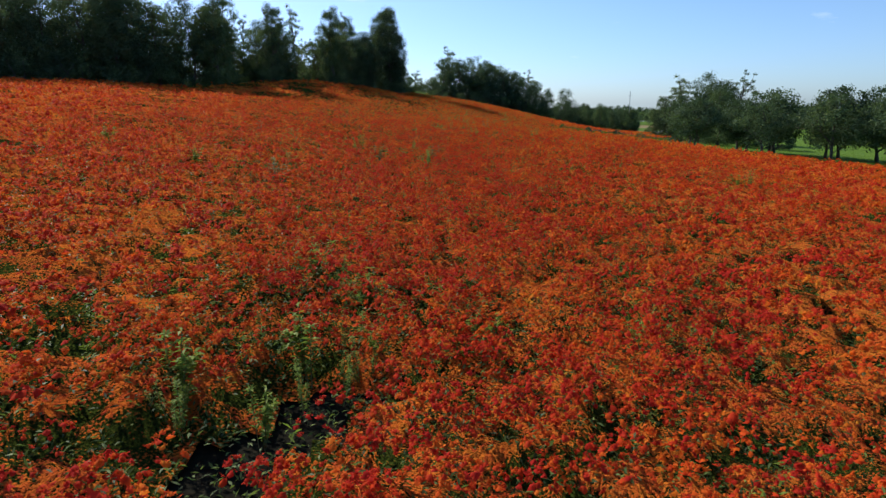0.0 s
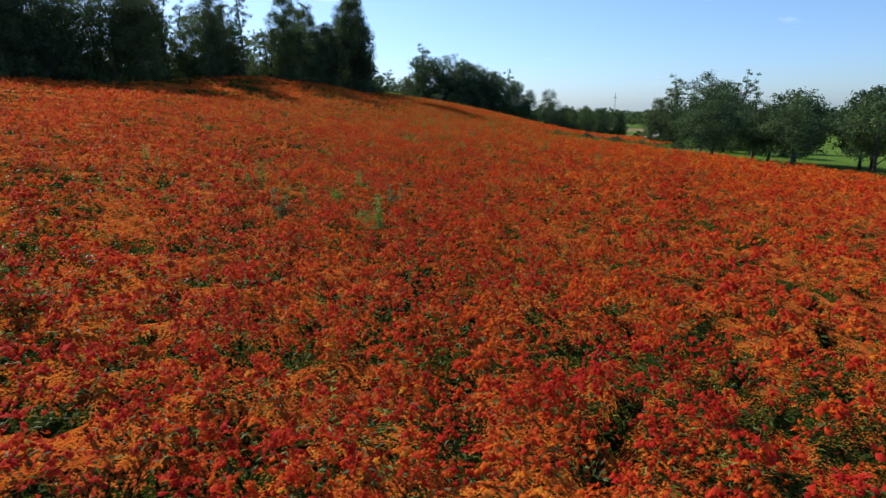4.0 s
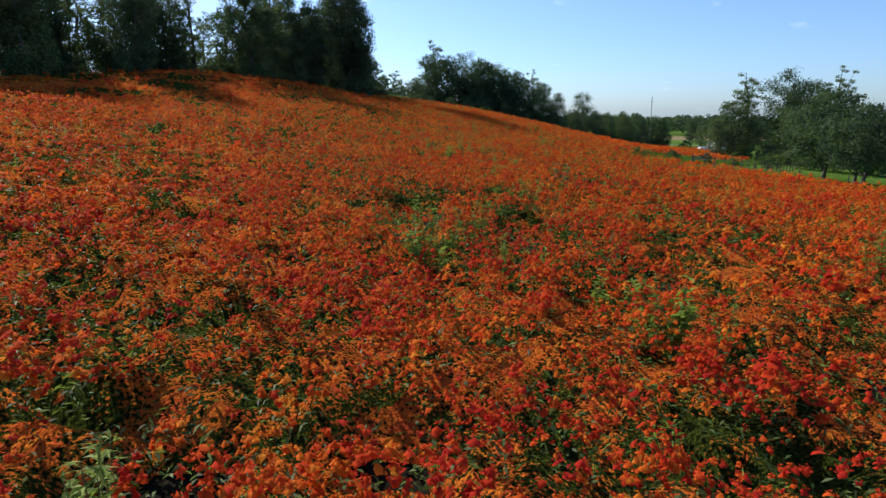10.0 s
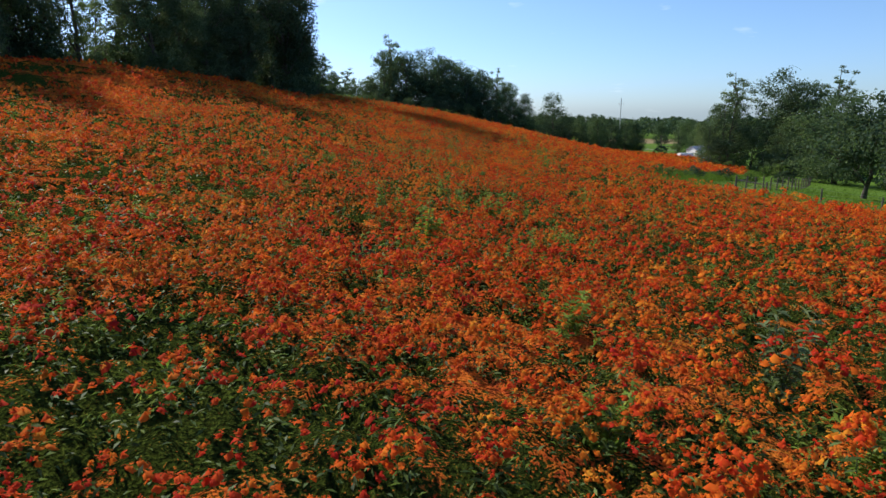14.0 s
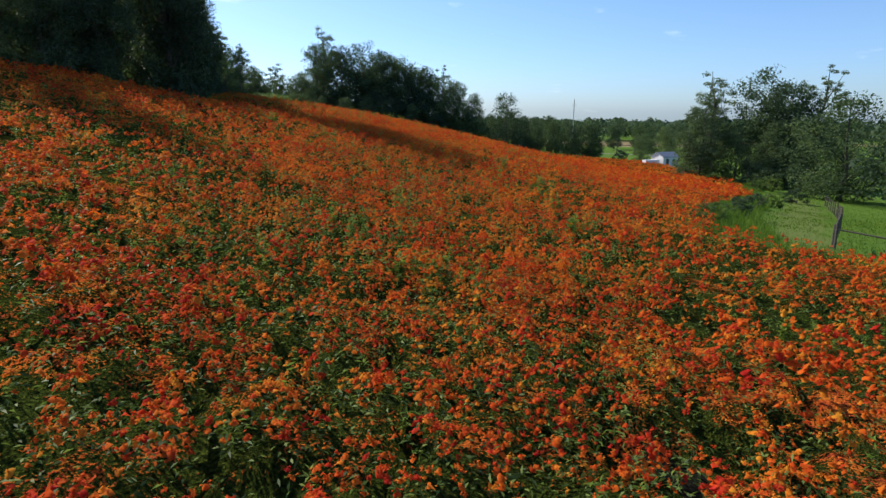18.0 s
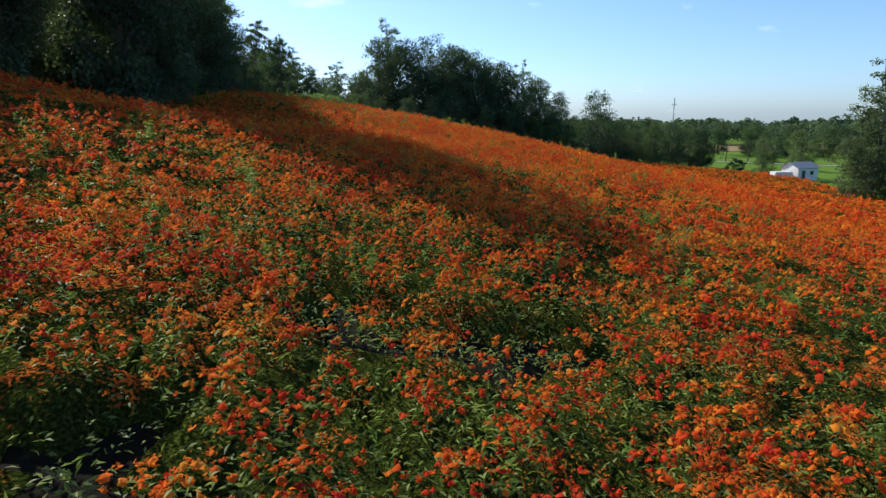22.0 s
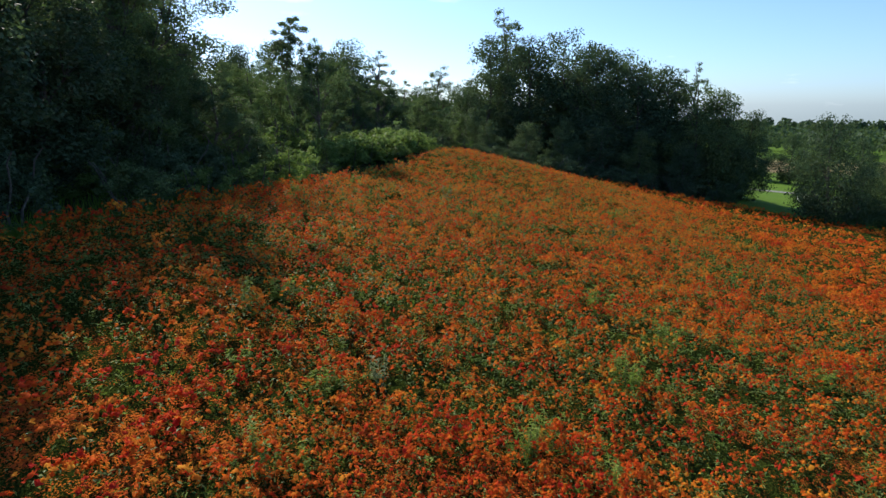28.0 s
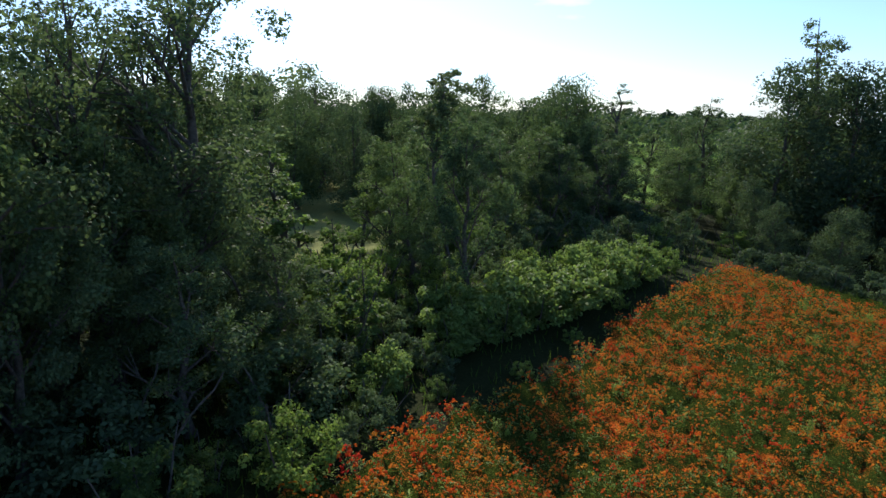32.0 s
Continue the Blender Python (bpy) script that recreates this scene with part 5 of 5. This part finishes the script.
pole = tagged(new("utility_pole"), "tall thin grey pole above the far hedge", "pole")
zp = float(ground_z(80.6, 304.6))
POLE_METAL, _nt, _b = material("pale_pole", 0.6)
_nt.links.new(ramp(_nt, noise_out(_nt, 3), [(0.3, (0.36, 0.36, 0.36)), (0.7, (0.5, 0.5, 0.5))]), _b.inputs["Base Color"])
bar(pole, "shaft", (80.6, 304.6, zp - 0.3), (80.6, 304.6, 8.6), 0.14, POLE_METAL, 8)
bar(pole, "crossarm", (79.7, 304.6, 6.6), (81.5, 304.6, 6.6), 0.07, POLE_METAL)


# ---- shed, car and drive beyond the field ----
def box(name, size, at, mat, parent, rot=0.0, bevel=0.02, label=""):
    bm = bmesh.new()
    bmesh.ops.create_cube(bm, size=1)
    bmesh.ops.scale(bm, vec=size, verts=bm.verts)
    if bevel:
        bmesh.ops.bevel(bm, geom=bm.edges[:], offset=bevel, segments=2, affect="EDGES")
    me = bpy.data.meshes.new(name)
    bm.to_mesh(me)
    bm.free()
    ob = part(name, me, mat, parent, label)
    ob.matrix_basis = Matrix.Translation(at) @ Matrix.Rotation(rot, 4, "Z")
    return ob


SIDING, _nt, _b = material("white_siding", 0.6)
_w = node(_nt, "ShaderNodeTexWave", Scale=2.6, Distortion=0.2)
_w.bands_direction = "Z"
_nt.links.new(coords(_nt), _w.inputs["Vector"])
_nt.links.new(mix(_nt, noise_out(_nt, 2), (0.72, 0.73, 0.74), (0.82, 0.82, 0.80)), _b.inputs["Base Color"])
bump(_nt, _b, _w.outputs["Fac"], 0.5, 0.02)
ROOFING, _nt, _b = material("grey_roofing", 0.7)
_nt.links.new(ramp(_nt, noise_out(_nt, 5), [(0.3, (0.22, 0.24, 0.27)), (0.7, (0.34, 0.36, 0.39))]), _b.inputs["Base Color"])
WHITE_PAINT, _nt, _b = material("white_car_paint", 0.3)
_nt.links.new(mix(_nt, noise_out(_nt, 1.5), (0.78, 0.78, 0.78), (0.84, 0.84, 0.83)), _b.inputs["Base Color"])
DARK_GLASS, _nt, _b = material("dark_car_glass", 0.08)
_b.inputs["Base Color"].default_value = (0.02, 0.025, 0.03, 1)
RUBBER, _nt, _b = material("tyre_rubber", 0.9)
_b.inputs["Base Color"].default_value = (0.02, 0.02, 0.02, 1)
STEEL, _nt, _b = material("wheel_rim", 0.35)
_b.inputs["Base Color"].default_value, _b.inputs["Metallic"].default_value = (0.5, 0.5, 0.52, 1), 1.0

zs_ = float(ground_z(76.3, 232))
shed = tagged(new("shed"), "small white shed with a grey gabled roof", "shed")
shed.matrix_basis = Matrix.Translation((76.3, 232, zs_)) @ Matrix.Rotation(0.35, 4, "Z")
box("wall", (5.2, 0.15, 2.4), (0, -1.8, 1.2), SIDING, shed)
box("wall", (5.2, 0.15, 2.4), (0, 1.8, 1.2), SIDING, shed)
for sx in (-1, 1):
    bm = bmesh.new()
    pts = [(-1.87, 0), (1.87, 0), (1.87, 2.4), (0, 3.4), (-1.87, 2.4)]
    a = [bm.verts.new((sx * 2.6, p, q)) for p, q in pts]
    b_ = [bm.verts.new((sx * 2.45, p, q)) for p, q in pts]
    bm.faces.new(a)
    bm.faces.new(b_[::-1])
    for k in range(5):
        bm.faces.new((a[k], a[(k + 1) % 5], b_[(k + 1) % 5], b_[k]))
    bmesh.ops.recalc_face_normals(bm, faces=bm.faces[:])
    me = bpy.data.meshes.new("gable_wall")
    bm.to_mesh(me)
    bm.free()
    part("gable_wall", me, SIDING, shed)
for sy in (-1, 1):
    ob = box("roof", (5.8, 2.35, 0.1), (0, sy * 1.02, 2.95), ROOFING, shed, 0, 0.02)
    ob.matrix_basis = Matrix.Translation((0, sy * 1.02, 2.93)) @ Matrix.Rotation(-sy * 0.49, 4, "X")
box("door", (0.9, 0.05, 2.0), (-1.2, -1.89, 1.0), POST_WOOD, shed)
box("window", (0.9, 0.05, 0.7), (1.0, -1.89, 1.5), DARK_GLASS, shed)

trailer = tagged(new("trailer"), "low white covered trailer beside the shed", "trailer")
trailer.matrix_basis = Matrix.Translation((71.8, 230.4, float(ground_z(71.8, 230.4)))) @ Matrix.Rotation(0.1, 4, "Z")
box("body", (3.6, 1.8, 1.0), (0, 0, 1.0), WHITE_PAINT, trailer, 0, 0.08)
for sx in (-0.5, 0.5):
    for sy in (-0.92, 0.92):
        bar(trailer, "wheel", (sx, sy - 0.1, 0.36), (sx, sy + 0.1, 0.36), 0.34, RUBBER, 14)


def make_car():
    car = tagged(new("car"), "white car parked on the drive under the trees", "car")
    bm = bmesh.new()
    side_line = [(-2.15, 0.35), (-2.2, 0.7), (-2.1, 0.92), (-1.6, 0.98), (-1.0, 1.42), (0.5, 1.46), (1.1, 1.02), (2.0, 0.88), (2.2, 0.62), (2.15, 0.35)]
    rings = []
    for yy, inset in ((-0.88, 0.0), (-0.80, 0.05), (0.80, 0.05), (0.88, 0.0)):
        rings.append([bm.verts.new((x, yy * (0.82 if z > 1.2 else 1.0), z + (0.03 if inset else 0))) for x, z in side_line])
    for a, b2 in zip(rings, rings[1:]):
        for k in range(len(side_line)):
            j = (k + 1) % len(side_line)
            bm.faces.new((a[k], a[j], b2[j], b2[k]))
    bm.faces.new(rings[0][::-1])
    bm.faces.new(rings[-1])
    bmesh.ops.recalc_face_normals(bm, faces=bm.faces[:])
    me = bpy.data.meshes.new("body")
    bm.to_mesh(me)
    bm.free()
    part("body", me, WHITE_PAINT, car)
    for sy in (-1, 1):
        box("side_window", (1.5, 0.03, 0.3), (-0.25, sy * 0.79, 1.2), DARK_GLASS, car)
    ob = box("windscreen", (0.03, 1.25, 0.6), (0.82, 0, 1.24), DARK_GLASS, car)
    ob.matrix_basis = Matrix.Translation((0.84, 0, 1.25)) @ Matrix.Rotation(-0.95, 4, "Y")
    ob = box("rear_window", (0.03, 1.25, 0.55), (-1.3, 0, 1.22), DARK_GLASS, car)
    ob.matrix_basis = Matrix.Translation((-1.33, 0, 1.23)) @ Matrix.Rotation(0.95, 4, "Y")
    for sx in (-1.35, 1.35):
        for sy in (-0.8, 0.8):
            w = tagged(new("wheel"), "")
            w.parent = car
            bar(w, "tyre", (sx, sy - 0.1, 0.32), (sx, sy + 0.1, 0.32), 0.32, RUBBER, 16)
            bar(w, "rim", (sx, sy - 0.105, 0.32), (sx, sy + 0.105, 0.32), 0.2, STEEL, 12)
    return car


car = make_car()
car.matrix_basis = Matrix.Translation((49.4, 273.5, float(ground_z(49.4, 273.5)))) @ Matrix.Rotation(1.9, 4, "Z")

DRIVE, _nt, _b = material("gravel_drive", 0.95)
_n = noise_out(_nt, 12, 8)
_nt.links.new(ramp(_nt, _n, [(0.3, (0.16, 0.15, 0.13)), (0.7, (0.36, 0.34, 0.30))]), _b.inputs["Base Color"])
bump(_nt, _b, _n, 0.7, 0.03)
dx = np.linspace(20, 120, 60)
dy = 288 + 6 * np.sin((dx - 30) / 30) - (dx - 52) * 0.12
edge = [np.stack([dx, dy + k, ground_z(dx, dy + k) + 0.08], 1) for k in (-1.7, 0, 1.7)]
v = np.concatenate(edge)
f = [(r_ * 60 + k, r_ * 60 + k + 1, (r_ + 1) * 60 + k + 1, (r_ + 1) * 60 + k) for r_ in range(2) for k in range(59)]
me = mesh_of("drive", v, f)
me.materials.append(DRIVE)
tagged(new("drive", me), "pale gravel drive beyond the trees", "road", kind="structure")


# ---- far woods ----
def far_woods(name, a0, a1, d0, d1, count, h0, h1, label, seed, leaf):
    """Rows of crowns towards the horizon between two bearings, counted from straight ahead to the right."""
    r = np.random.default_rng(seed)
    az, dist = np.radians(r.uniform(a0, a1, count)), r.uniform(d0, d1, count)
    x, y = dist * np.sin(az), 130 + dist * np.cos(az)
    h, w = r.uniform(h0, h1, count), r.uniform(5, 9, count)
    each = 150
    i = np.repeat(np.arange(count), each)
    o = unit(r.normal(size=(len(i), 3)))
    o[:, 2] = np.abs(o[:, 2]) * 1.5 - 0.5
    g = ground_z(x, y)
    p = np.stack([x[i] + o[:, 0] * w[i], y[i] + o[:, 1] * w[i], g[i] + h[i] * (0.52 + 0.48 * o[:, 2])], 1) + r.normal(0, 0.5, (len(i), 3))
    v, f = leaf_quads(p, o + r.normal(0, 0.4, o.shape), leaf * r.uniform(0.6, 1.4, len(i)), leaf * 0.8, r)
    stuff(name, mesh_of(name, v, f, np.repeat(np.clip(r.normal(0.4, 0.2, len(i)), 0, 1), 4)), TREE_LEAF, label, "woods")


far_woods("far_woods", 4, 75, 300, 520, 420, 8, 11.5, "dark green woods on the far side of the valley", 71, 1.5)
far_woods("far_woods", -75, 4, 230, 480, 300, 9, 13, "woods falling away behind the hill", 72, 1.4)
far_woods("far_woods", 60, 120, 130, 400, 240, 9, 13, "woods beyond the meadow and orchard", 73, 1.3)
far_woods("far_hill_woods", 10, 60, 600, 1000, 420, 12, 19, "distant wooded hill", 74, 3.0)
far_woods("far_hill_woods", -60, 10, 480, 1000, 420, 10, 16, "distant woods below the hill", 75, 3.0)
